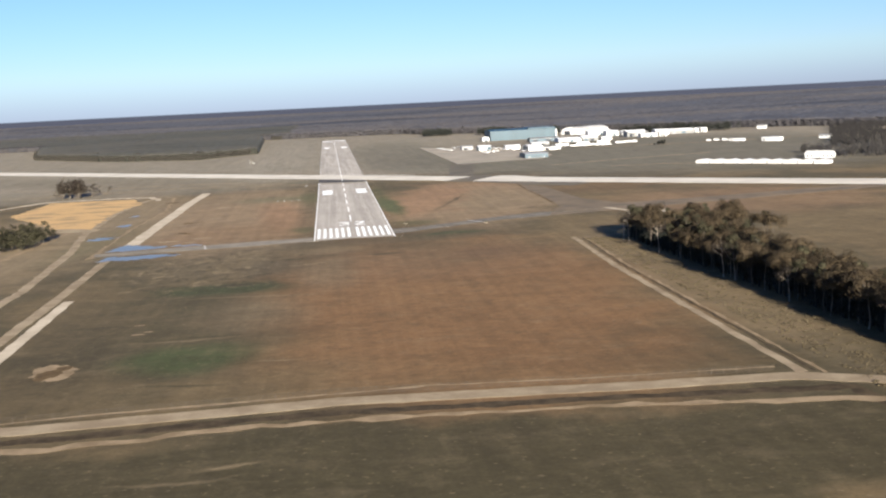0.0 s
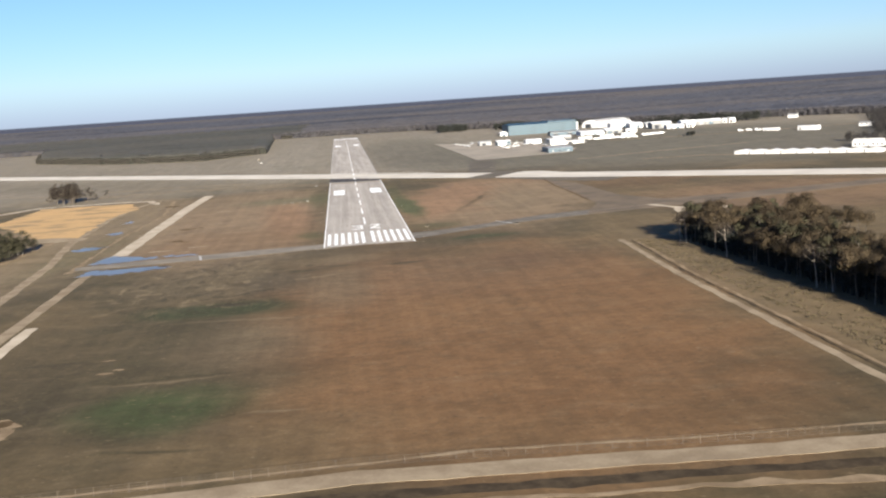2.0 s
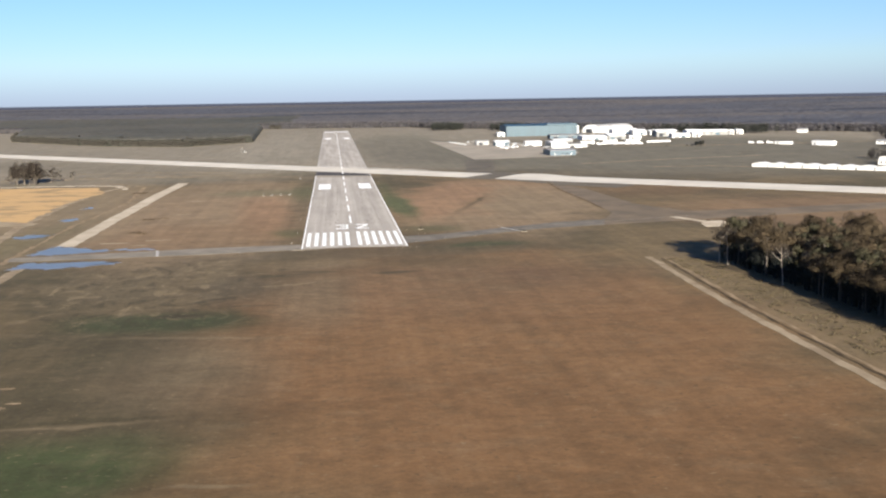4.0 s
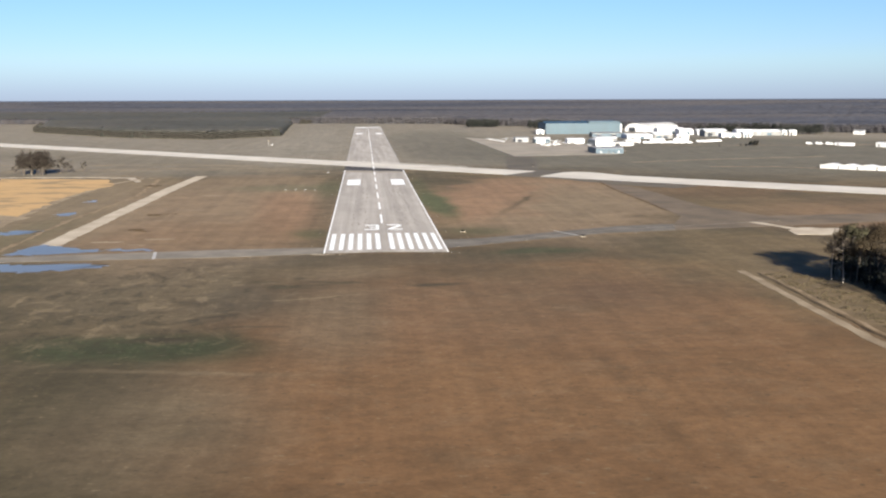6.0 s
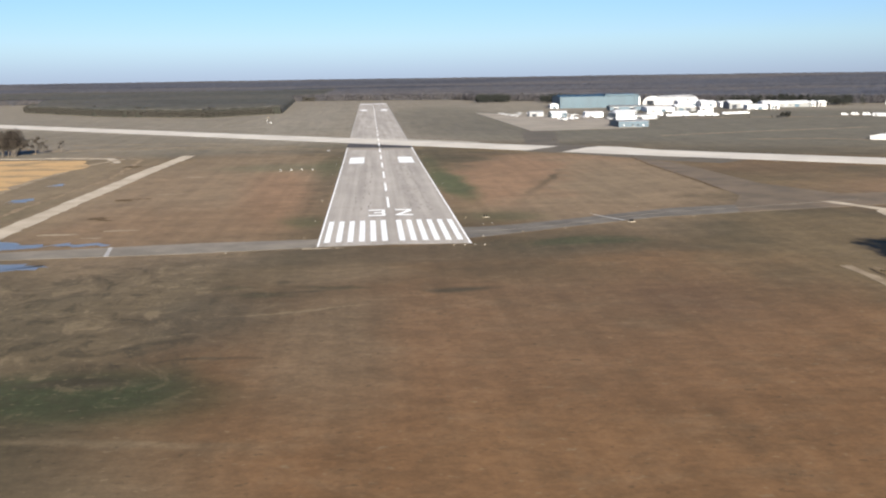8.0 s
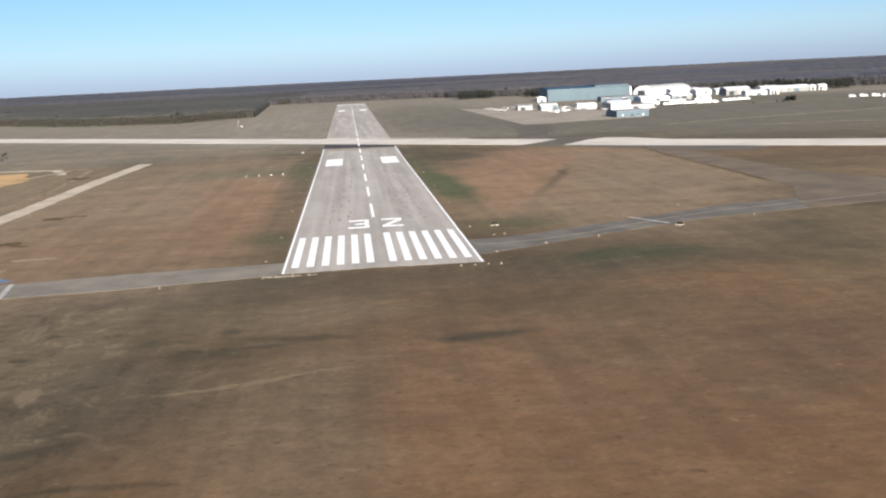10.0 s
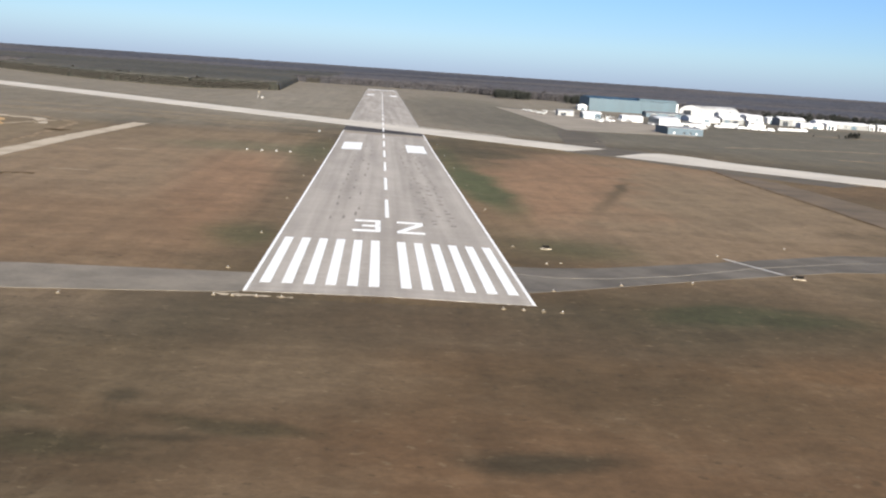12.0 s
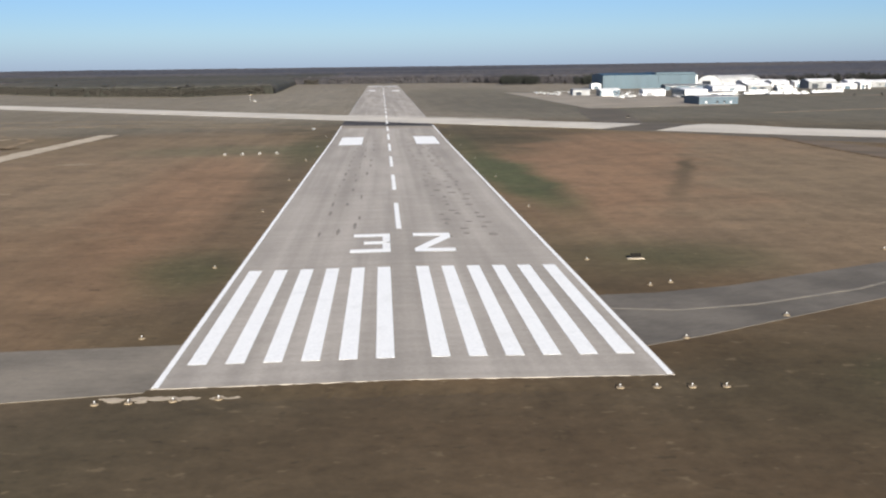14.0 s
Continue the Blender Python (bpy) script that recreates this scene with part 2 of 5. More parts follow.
ROAD_GRASS = [
    (-37, -374, 6, 0.9, 0, GRASS_PALE, 0.7, 0.7),
    (-48, -381, 10, 1.0, 0, GRASS_PALE, 0.5, 0.8),
    (-66, -243, 20, 1.3, 0, GRASS_DEEP, 0.85, 0.7),
    (-62, -246, 15, 1.0, 0, GRASS_PALE, 0.5, 0.7),
    (-56, -305, 12, 1.1, 0, GRASS_DEEP, 0.85, 0.7),
    (-29, -283, 6, 1.0, 6, GRASS_PALE, 0.6, 0.7),
    (-96, -262, 10, 3.0, 10, GRASS_DARK, 0.7, 0.7),
    (-100, -215, 9, 3.0, 12, GRASS_DARK, 0.6, 0.7),
]
WEST_GRASS = [
    (-78, 190, 66, 215, 0, RUSSET, 0.9, 0.3),
    (-45, 150, 16, 110, 5, RED_LIGHT, 0.8, 0.6),
    (-68, 60, 44, 52, 0, RED_MID, 0.45, 0.5),
    (-58, 290, 32, 24, 0, GREEN_PALE, 0.7, 0.5),
    (-100, 330, 70, 70, 0, BEIGE, 0.45, 0.5),
    (-28, 200, 6, 200, 0, GRASS_OLIVE, 0.55, 0.9),
    (-31, 55, 8, 16, 0, GREEN, 0.6, 0.7),
    (-28, 290, 10, 60, 0, GREEN, 0.5, 0.6),
    (-185, 150, 60, 260, 0, GRASS_STRAW, 0.8, 0.4),
    (-150, 60, 14, 80, -6, GREEN, 0.3, 0.6),
]
EAST_GRASS = [
    (92, 190, 60, 165, -8, RUSSET, 0.85, 0.3),
    (60, 215, 32, 120, -12, RED_LIGHT, 0.85, 0.3),
    (105, 165, 34, 75, -14, GRASS_STRAW, 0.45, 0.5),
    (112, 330, 60, 24, -30, RED_LIGHT, 0.4, 0.5),
    (30.5, 180, 8.5, 66, 2, GREEN_MID, 0.95, 0.5),
    (27, 290, 5, 70, 0, GREEN, 0.5, 0.7),
    (40, 60, 13, 14, 0, GREEN, 0.45, 0.7),
    (74, 176, 2.0, 50, -16.4, GRASS_OLIVE, 0.55, 0.9),
    (83, 205, 2.0, 18, -16.4, GRASS_DEEP, 0.6, 0.9),
    (125, -190, 14, 150, 0, GRASS_STRAW, 0.35, 0.4),
    (260, 90, 90, 90, 0, RED_LIGHT, 0.5, 0.4),
    (215, 250, 45, 70, -40, RED_MID, 0.5, 0.5),
]
# distant fields, laid over mostly with the haze-greyed grass colours
FAR_GRASS = [
    (0, 1500, 3000, 1020, 0, GRASS_FAR_HAZED, 0.8, 0.05),
    (380, 680, 320, 350, 0, GRASS_DULL_HAZED, 0.95, 0.25),
    (-250, 600, 220, 60, -40, GRASS_OLIVE, 0.25, 0.4),
    (-300, 440, 260, 60, 0, GRASS_FAR_HAZED, 0.5, 0.5),
    (90, 900, 70, 380, 0, GRASS_DULL_HAZED, 0.7, 0.4),
    (-80, 1000, 50, 420, 0, GRASS_FAR_HAZED, 0.7, 0.4),
]
M_GROUND = ground_material()
M_TAXI = surface("taxiway_asphalt", (0.188, 0.165, 0.135), (0.128, 0.113, 0.094), 0.07, 1.1, 0.9, bump=0.15)
M_OLDTAXI = surface("weathered_old_asphalt", (0.150, 0.127, 0.098), (0.118, 0.102, 0.081), 0.04, 0.9, 0.9, bump=0.15)
M_PALETAXI = surface("sun_bleached_asphalt", (0.262, 0.226, 0.178), (0.190, 0.166, 0.133), 0.07, 1.1, 0.9, bump=0.15)
M_FADED = surface("overgrown_asphalt", (0.194, 0.148, 0.103), (0.138, 0.110, 0.080), 0.05, 0.9, 0.92, bump=0.15)
M_DARK = surface("fresh_asphalt", (0.084, 0.077, 0.074), (0.059, 0.055, 0.054), 0.06, 1.4, 0.9, bump=0.15)
M_CONCRETE = surface("weathered_concrete", (0.630, 0.575, 0.485), (0.530, 0.480, 0.405), 0.03, 0.6, 0.9, bump=0.1, turn=43)
M_APRON = surface("apron_concrete", (0.361, 0.311, 0.244), (0.286, 0.248, 0.197), 0.03, 0.5, 0.9, bump=0.1)
M_GRAVEL = surface("pale_gravel", (0.336, 0.265, 0.176), (0.239, 0.181, 0.118), 0.09, 1.5, 0.95, bump=0.5, dist=0.05)
M_STRIP = surface("old_pale_pavement", (0.540, 0.455, 0.340), (0.425, 0.350, 0.256), 0.08, 1.2, 0.95, bump=0.4, dist=0.04)
M_ROUGH = surface("rank_dark_grass", (0.126, 0.084, 0.044), (0.088, 0.060, 0.032), 0.2, 1.5, 0.95, bump=0.5, dist=0.1)
M_DIRT = surface("bare_soil", (0.302, 0.223, 0.139), (0.193, 0.139, 0.084), 0.12, 1.5, 0.95, bump=0.5, dist=0.06)
M_SAND = surface("orange_sand", (0.520, 0.335, 0.158), (0.300, 0.215, 0.122), 0.05, 0.5, 0.95, bump=0.3, dist=0.08, stretch=(0.7, 1, 1), lo=0.36, hi=0.54)
M_DITCH = surface("wet_ditch_soil", (0.085, 0.062, 0.038), (0.044, 0.033, 0.021), 0.2, 1.5, 0.9, bump=0.5, dist=0.05)
M_PAINT = surface("white_runway_paint", (0.95, 0.93, 0.87), (0.88, 0.86, 0.80), 0.25, 3.0, 0.7, bump=0.05, lo=0.25, hi=0.5)
M_EDGE = surface("worn_white_paint", (0.480, 0.450, 0.400), (0.340, 0.315, 0.280), 0.3, 2.0, 0.8, bump=0.05)
M_YELLOW = surface("faded_yellow_paint", (0.262, 0.222, 0.160), (0.180, 0.156, 0.120), 0.4, 2.0, 0.8, bump=0.05)
M_RUBBER = surface("tyre_rubber_marks", (0.312, 0.280, 0.238), (0.232, 0.208, 0.178), 0.4, 1.2, 0.9, bump=0.1)
M_BLUE = surface("teal_blue_sheet_metal", (0.0125, 0.050, 0.073), (0.0090, 0.040, 0.060), 0.06, 0.8, 0.5, bump=0.1, stretch=(1, 1, 0.15))
M_PALEBLUE = surface("pale_blue_sheet_metal", (0.034, 0.068, 0.092), (0.026, 0.053, 0.074), 0.08, 0.8, 0.5, bump=0.1, stretch=(1, 1, 0.15))
M_WHITE = surface("white_sheet_metal", (0.640, 0.635, 0.620), (0.520, 0.515, 0.500), 0.08, 0.8, 0.55, bump=0.1, stretch=(1, 1, 0.2))
M_CREAM = surface("cream_siding", (0.62, 0.60, 0.56), (0.52, 0.50, 0.465), 0.1, 0.8, 0.7, bump=0.1)
M_GREYWALL = surface("grey_sheet_metal", (0.185, 0.185, 0.176), (0.134, 0.134, 0.130), 0.1, 0.8, 0.6, bump=0.1)
M_TANWALL = surface("tan_sheet_metal", (0.252, 0.235, 0.210), (0.193, 0.181, 0.164), 0.1, 0.8, 0.6, bump=0.1)
M_ROOF = surface("white_coated_roof", (0.740, 0.735, 0.720), (0.620, 0.615, 0.600), 0.06, 0.5, 0.6, bump=0.1)
M_GREYROOF = surface("grey_roof", (0.269, 0.269, 0.269), (0.202, 0.202, 0.202), 0.06, 0.6, 0.7, bump=0.1)
# near-black door panels, the shade inside open doors given as a colour
M_INSIDE = surface("shaded_opening_panel", (0.029, 0.034, 0.042), (0.017, 0.020, 0.025), 0.1, 0.8, 0.8, bump=0)
M_GLASS = surface("dark_window_glass", (0.03, 0.035, 0.04), (0.02, 0.022, 0.025), 0.3, 2.0, 0.1, bump=0)
M_BARK = surface("grey_bark", (0.143, 0.122, 0.101), (0.076, 0.063, 0.050), 0.6, 5.0, 0.95, bump=0.6, dist=0.03, stretch=(1, 1, 0.3), vary=0.3)
M_PALEBARK = surface("pale_bark", (0.302, 0.260, 0.210), (0.202, 0.168, 0.139), 0.6, 5.0, 0.95, bump=0.5, dist=0.03, stretch=(1, 1, 0.3))
M_LEAF = foliage("russet_oak_leaves", (0.094, 0.068, 0.039), (0.050, 0.038, 0.024))
M_PINE = foliage("pine_needles", (0.066, 0.060, 0.034), (0.032, 0.031, 0.019))
M_TWIGS = foliage("bare_twigs", (0.066, 0.052, 0.040), (0.030, 0.024, 0.019))
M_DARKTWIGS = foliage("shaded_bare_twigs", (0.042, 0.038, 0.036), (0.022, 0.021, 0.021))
M_WEEDS = foliage("dry_weeds", (0.104, 0.081, 0.048), (0.050, 0.039, 0.023))
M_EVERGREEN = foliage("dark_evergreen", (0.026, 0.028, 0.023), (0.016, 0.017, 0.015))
# edge trees in a darker tone than the crowns, shade mixed into the colour
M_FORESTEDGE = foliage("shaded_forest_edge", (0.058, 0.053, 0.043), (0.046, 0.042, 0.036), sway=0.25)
# distant trees greyed towards the hazy canopy colour
M_FAREDGE = foliage("haze_grey_far_trees", (0.084, 0.077, 0.078), (0.062, 0.058, 0.060), sway=0.25)
M_METAL = surface("galvanised_steel", (0.45, 0.45, 0.44), (0.33, 0.33, 0.32), 0.5, 4.0, 0.45, 0.8, bump=0.1)
M_RUST = surface("dull_rusty_steel", (0.150, 0.120, 0.090), (0.100, 0.080, 0.060), 0.5, 4.0, 0.8, 0.2, bump=0.1)
M_BLACK = surface("black_painted_sheet", (0.016, 0.014, 0.012), (0.010, 0.009, 0.008), 0.5, 4.0, 0.85, bump=0)
M_TYRE = surface("black_rubber", (0.03, 0.03, 0.03), (0.02, 0.02, 0.02), 1.0, 6.0, 0.8, bump=0.1)
M_ORANGE = surface("faded_orange_cloth", (0.42, 0.33, 0.21), (0.36, 0.28, 0.18), 1.0, 6.0, 0.5, bump=0)


def runway_material():
    """Sun-bleached asphalt: paving lanes along it, blotches, sealed seams across it and fine aggregate."""
    m, nt, b = blank("runway_asphalt", 0.9)
    b.inputs["Specular IOR Level"].default_value = 0.12
    lanes = cloud(nt, coords(nt, (0.26, 0.004, 1)), 1.0, 3, 0.5)
    blotch = cloud(nt, coords(nt, (0.09, 0.03, 1)), 1.0, 5, 0.6)
    seams = cloud(nt, coords(nt, (0.05, 0.55, 1)), 1.0, 3, 0.5)
    grain = cloud(nt, coords(nt), 2.2, 6, 0.75)
    col = mix_rgb(nt, (0.338, 0.300, 0.252), (0.448, 0.398, 0.338), span(nt, lanes, 0.3, 0.7))
    for field, lo, hi, swing in ((blotch, 0.3, 0.7, 0.08), (seams, 0.35, 0.65, 0.04), (grain, 0.25, 0.75, 0.10)):
        col = mix_rgb(nt, col, mix_rgb(nt, (1 - swing,) * 3, (1 + swing,) * 3, span(nt, field, lo, hi)), 1.0, "MULTIPLY")
    nt.links.new(col, b.inputs["Base Color"])
    relief(nt, b, grain, 0.15, 0.02)
    return m


def canopy_material(name, brown, slate, dark, patch, across):
    """Leafless crowns seen from far: brown hardwood, slate shade and darker evergreen stands."""
    m, nt, b = blank(name, 0.95)
    b.inputs["Specular IOR Level"].default_value = 0.08
    v = coords(nt, (across, 1, 1))
    stand = cloud(nt, v, patch, 5, 0.55, 0.4)
    pines = cloud(nt, coords(nt, (across, 1, 1), 9), patch * 2.3, 4, 0.6, 0.5)
    crown = cloud(nt, coords(nt), 0.11, 4, 0.7)
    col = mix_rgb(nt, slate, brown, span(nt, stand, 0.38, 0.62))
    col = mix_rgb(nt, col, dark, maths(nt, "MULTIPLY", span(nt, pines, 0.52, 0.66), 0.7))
    col = mix_rgb(nt, col, mix_rgb(nt, (0.80, 0.80, 0.80), (1.20, 1.20, 1.20), span(nt, crown, 0.3, 0.7)), 1.0, "MULTIPLY")
    nt.links.new(col, b.inputs["Base Color"])
    relief(nt, b, crown, 0.4, 2.0)
    return m


def water_material():
    m, nt, b = blank("standing_water", 0.28)
    b.inputs["Base Color"].default_value = (0.135, 0.125, 0.105, 1)
    b.inputs["IOR"].default_value = 1.33
    relief(nt, b, cloud(nt, coords(nt, (1, 0.6, 1)), 1.2, 3), 0.5, 0.1)
    return m


M_WATER = water_material()
M_ASPHALT = runway_material()
# cool grey-blue of distance haze is mixed into these crown colours
M_CANOPY = canopy_material("hazed_forest_canopy", (0.117, 0.105, 0.100), (0.080, 0.082, 0.094), (0.042, 0.045, 0.056), 0.0016, 0.30)
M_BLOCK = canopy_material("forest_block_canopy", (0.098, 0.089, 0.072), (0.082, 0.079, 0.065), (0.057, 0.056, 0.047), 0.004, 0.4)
# forest sides: the crown material darkened, with shade among the trunks in its colour
M_SHADEFACE = canopy_material("shade_toned_forest_face", (0.036, 0.035, 0.028), (0.031, 0.031, 0.025), (0.024, 0.025, 0.021), 0.05, 1.0)
# far sides: darkened for shade likewise, and greyed with haze
M_FARSHADE = canopy_material("shade_toned_far_face", (0.044, 0.040, 0.040), (0.037, 0.036, 0.039), (0.027, 0.027, 0.030), 0.03, 1.0)


# ---- mesh helpers ----
RISE = 6.5 / 1211


def gz(y):
    """The field lies level, then climbs gently past 330 m."""
    return max(0.0, y - 330.0) * RISE


def mesh_of(name, bm):
    me = bpy.data.meshes.new(name)
    bm.to_mesh(me)
    bm.free()
    return me


def part(name, bm, material, parent=None, label=""):
    me = bm if isinstance(bm, bpy.types.Mesh) else mesh_of(name, bm)
    if not me.materials:
        me.materials.append(material)
    ob = new(name, me)
    ob.parent = parent
    return tagged(ob, label) if label else ob


def empty(name, m=None):
    ob = new(name)
    ob.empty_display_size = 0.5
    if m is not None:
        ob.matrix_basis = m
    return ob


def box(x0, x1, y0, y1, z0, z1, bm=None, bevel=0.0):
    own = bmesh.new()
    bmesh.ops.create_cube(own, size=1.0)
    for v in own.verts:
        v.co = (x0 + (v.co.x + 0.5) * (x1 - x0), y0 + (v.co.y + 0.5) * (y1 - y0), z0 + (v.co.z + 0.5) * (z1 - z0))
    if bevel:
        bmesh.ops.bevel(own, geom=own.edges[:], offset=bevel, segments=1, affect="EDGES")
    if bm is None:
        return own
    tmp = bpy.data.meshes.new("tmp")
    own.to_mesh(tmp)
    own.free()
    bm.from_mesh(tmp)
    bpy.data.meshes.remove(tmp)
    return bm


def rod(bm, a, b, r0, r1, sides=6):
    """A tapered round bar from a to b."""
    a, b = Vector(a), Vector(b)
    q = (b - a).to_track_quat("Z", "Y")
    rings = []
    for p, r in ((a, r0), (b, r1)):
        rings.append([bm.verts.new(p + q @ Vector((r * math.cos(6.2832 * i / sides), r * math.sin(6.2832 * i / sides), 0))) for i in range(sides)])
    for i in range(sides):
        j = (i + 1) % sides
        bm.faces.new((rings[0][i], rings[0][j], rings[1][j], rings[1][i]))
    bm.faces.new(rings[1])
    bm.faces.new(rings[0][::-1])
    return bm


def camber(x, y):
    """The main runway's middle stands a little higher than its edges, down to nothing before the crossing."""
    if not -1.3 < y < 420 or abs(x) > 22.86:
        return 0.0
    return 0.23 * (1 - abs(x) / 22.86) * min(1.0, (420 - y) / 60)


def sheet(points, lift, thick=0.25, cambered=False):
    """A slab over the plan's outline that follows the ground, lift above it."""
    bm = bmesh.new()
    f = bm.faces.new([bm.verts.new((x, y, 0)) for x, y in points])
    if f.normal.z < 0 or sum((points[i - 1][0] * points[i][1] - points[i][0] * points[i - 1][1]) for i in range(len(points))) < 0:
        bmesh.ops.reverse_faces(bm, faces=[f])
    bmesh.ops.bisect_plane(bm, geom=bm.verts[:] + bm.edges[:] + bm.faces[:], plane_co=(0, 330, 0), plane_no=(0, 1, 0))
    if cambered:
        for spot, way in (((0, 0, 0), (1, 0, 0)), ((0, 360, 0), (0, 1, 0)), ((0, 420, 0), (0, 1, 0))):
            bmesh.ops.bisect_plane(bm, geom=bm.verts[:] + bm.edges[:] + bm.faces[:], plane_co=spot, plane_no=way)
    for v in bm.verts:
        v.co.z = gz(v.co.y) + lift + (camber(v.co.x, v.co.y) if cambered else 0.0)
    got = bmesh.ops.extrude_face_region(bm, geom=bm.faces[:], use_keep_orig=True)
    for v in got["geom"]:
        if isinstance(v, bmesh.types.BMVert):
            v.co.z -= thick
    bmesh.ops.recalc_face_normals(bm, faces=bm.faces[:])
    bmesh.ops.triangulate(bm, faces=bm.faces[:])
    return bm


def blob_outline(points, step=4.0, rough=1.5, seed=0):
    """The outline with many small irregular steps along it."""
    rnd = random.Random(seed)
    out = []
    for i, (x1, y1) in enumerate(points):
        x0, y0 = points[i - 1]
        n = max(1, int(math.hypot(x1 - x0, y1 - y0) / step))
        for k in range(n):
            u = k / n
            s = rough if 0 < k else rough * 0.4
            out.append((x0 + (x1 - x0) * u + rnd.uniform(-s, s), y0 + (y1 - y0) * u + rnd.uniform(-s, s)))
    return out


def ribbon(line, width, lift, rough=0.4, step=5.0, seed=0, thick=0.2, bm=None):
    """A strip along a line of plan points, with uneven edges."""
    rnd = random.Random(seed)
    pts = []
    for (x0, y0), (x1, y1) in zip(line, line[1:]):
        n = max(1, int(math.hypot(x1 - x0, y1 - y0) / step))
        pts += [(x0 + (x1 - x0) * k / n, y0 + (y1 - y0) * k / n) for k in range(n)]
    pts.append(line[-1])
    bm = bm or bmesh.new()
    rows = []
    for i, (x, y) in enumerate(pts):
        ax, ay = pts[max(i - 1, 0)]
        bx, by = pts[min(i + 1, len(pts) - 1)]
        d = math.hypot(bx - ax, by - ay) or 1.0
        nx, ny = -(by - ay) / d, (bx - ax) / d
        w0, w1 = width / 2 + rnd.uniform(-rough, rough), width / 2 + rnd.uniform(-rough, rough)
        row = []
        for s in (w0, -w1):
            px, py = x + nx * s, y + ny * s
            for dz in (0, -thick):
                row.append(bm.verts.new((px, py, gz(py) + lift + dz)))
        rows.append(row)
    for a, b in zip(rows, rows[1:]):
        bm.faces.new((a[0], a[2], b[2], b[0]))
        bm.faces.new((a[1], a[0], b[0], b[1]))
        bm.faces.new((a[2], a[3], b[3], b[2]))
    for r in (rows[0], rows[-1]):
        bm.faces.new((r[0], r[1], r[3], r[2]))
    bmesh.ops.recalc_face_normals(bm, faces=bm.faces[:])
    return bm


def flat(points, lift, cambered=False):
    """A film of paint or water on the plan's outline."""
    return sheet(points, lift, 0.012, cambered)


def quads_mesh(name, verts, quads, normals=None):
    """A mesh from arrays of corners and four-sided faces, with its own normals where given."""
    me = bpy.data.meshes.new(name)
    me.vertices.add(len(verts))
    me.vertices.foreach_set("co", np.asarray(verts, dtype=np.float32).ravel())
    me.loops.add(len(quads) * 4)
    me.polygons.add(len(quads))
    me.loops.foreach_set("vertex_index", np.asarray(quads, dtype=np.int32).ravel())
    me.polygons.foreach_set("loop_start", np.arange(0, len(quads) * 4, 4, dtype=np.int32))
    me.update(calc_edges=True)
    if normals is not None:
        me.normals_split_custom_set_from_vertices(normals.tolist())
    return me


def leaf_clumps(rng, centres, radii, count, size, slim=0.6):
    """count small bent leaf clumps round each centre (n, 3), within its radii (n, 3).
    Returns corners, faces, and normals that round each crown off as a whole."""
    n = len(centres)
    d = rng.normal(size=(n, count, 3))
    d /= np.linalg.norm(d, axis=2, keepdims=True)
    r = rng.uniform(0.45, 1.0, size=(n, count, 1)) ** 0.6
    p = centres[:, None, :] + d * r * radii[:, None, :]
    a = rng.normal(size=(n, count, 3))
    a /= np.linalg.norm(a, axis=2, keepdims=True)
    b = np.cross(a, rng.normal(size=(n, count, 3)))
    b /= np.linalg.norm(b, axis=2, keepdims=True)
    s = size * rng.uniform(0.5, 1.3, size=(n, count, 1))
    c = np.stack([p - a * s, p - b * s * slim, p + a * s, p + b * s * slim], axis=2)
    out = d + np.array([0.0, 0.0, 0.55]) + 0.35 * a
    out /= np.linalg.norm(out, axis=2, keepdims=True)
    inward = (np.cross(a, b) * out).sum(axis=2) < 0
    c[inward] = c[inward][:, ::-1]
    c = c + rng.normal(scale=0.12 * size * slim, size=c.shape)
    verts = c.reshape(-1, 3)
    return verts, np.arange(len(verts)).reshape(-1, 4), np.repeat(out.reshape(-1, 3), 4, axis=0)


# ---- ground and pavements ----
bm = bmesh.new()
ys = [-4000, -500, 0, 330, 900, 1541, 3000, 5200]
xs = [-5200, -1000, 0, 1000, 5200]
grid = [[bm.verts.new((x, y, gz(y))) for x in xs] for y in ys]
for r0, r1 in zip(grid, grid[1:]):
    for i in range(len(xs) - 1):
        bm.faces.new((r0[i], r0[i + 1], r1[i + 1], r1[i]))
ground = part("ground", bm, M_GROUND)
tagged(ground, "dormant brown grass airfield with olive and reddish patches", "grass", kind="structure")

HALF = 22.86
runway = part("runway", sheet([(-HALF, -1.2), (HALF, -1.2), (HALF, 1545), (-HALF, 1545)], 0.06, cambered=True), M_ASPHALT)
tagged(runway, "weathered grey asphalt runway with white threshold markings", "runway", kind="structure")
# the crossing runway runs down to the right at about 43 degrees
CX, CY = -26.0, 532.0
cd = Vector((0.7305, -0.6829))
cn = Vector((0.6829, 0.7305))


def cross(u, w):
    return (CX + cd.x * u + cn.x * w, CY + cd.y * u + cn.y * w)


cross_runway = part("crossing_runway", sheet([cross(-1500, -22), cross(188, -22), (123, 421), cross(-1500, 22)], 0.10), M_CONCRETE)
tagged(cross_runway, "pale concrete runway crossing the asphalt one at an angle", "runway", kind="structure")
cross_east = part("crossing_runway", sheet([(117, 369), cross(1100, -22), cross(1100, 22), cross(262, 22), (163, 402), (151, 412), (139, 403)], 0.10), M_CONCRETE)
tagged(cross_east, "pale concrete runway beyond the asphalt taxiway crossing", "runway", kind="structure")
part("shoulder_strip", flat([cross(-20, 26), cross(110, 26), cross(112, 31), cross(-16, 30)], 0.07), M_CONCRETE, cross_runway)
part("asphalt_patch", flat([(-22.8, 494), (-22.8, 446), (22.8, 431), (22.8, 452)], 0.075), M_DARK, runway, "dark fresh asphalt patch")
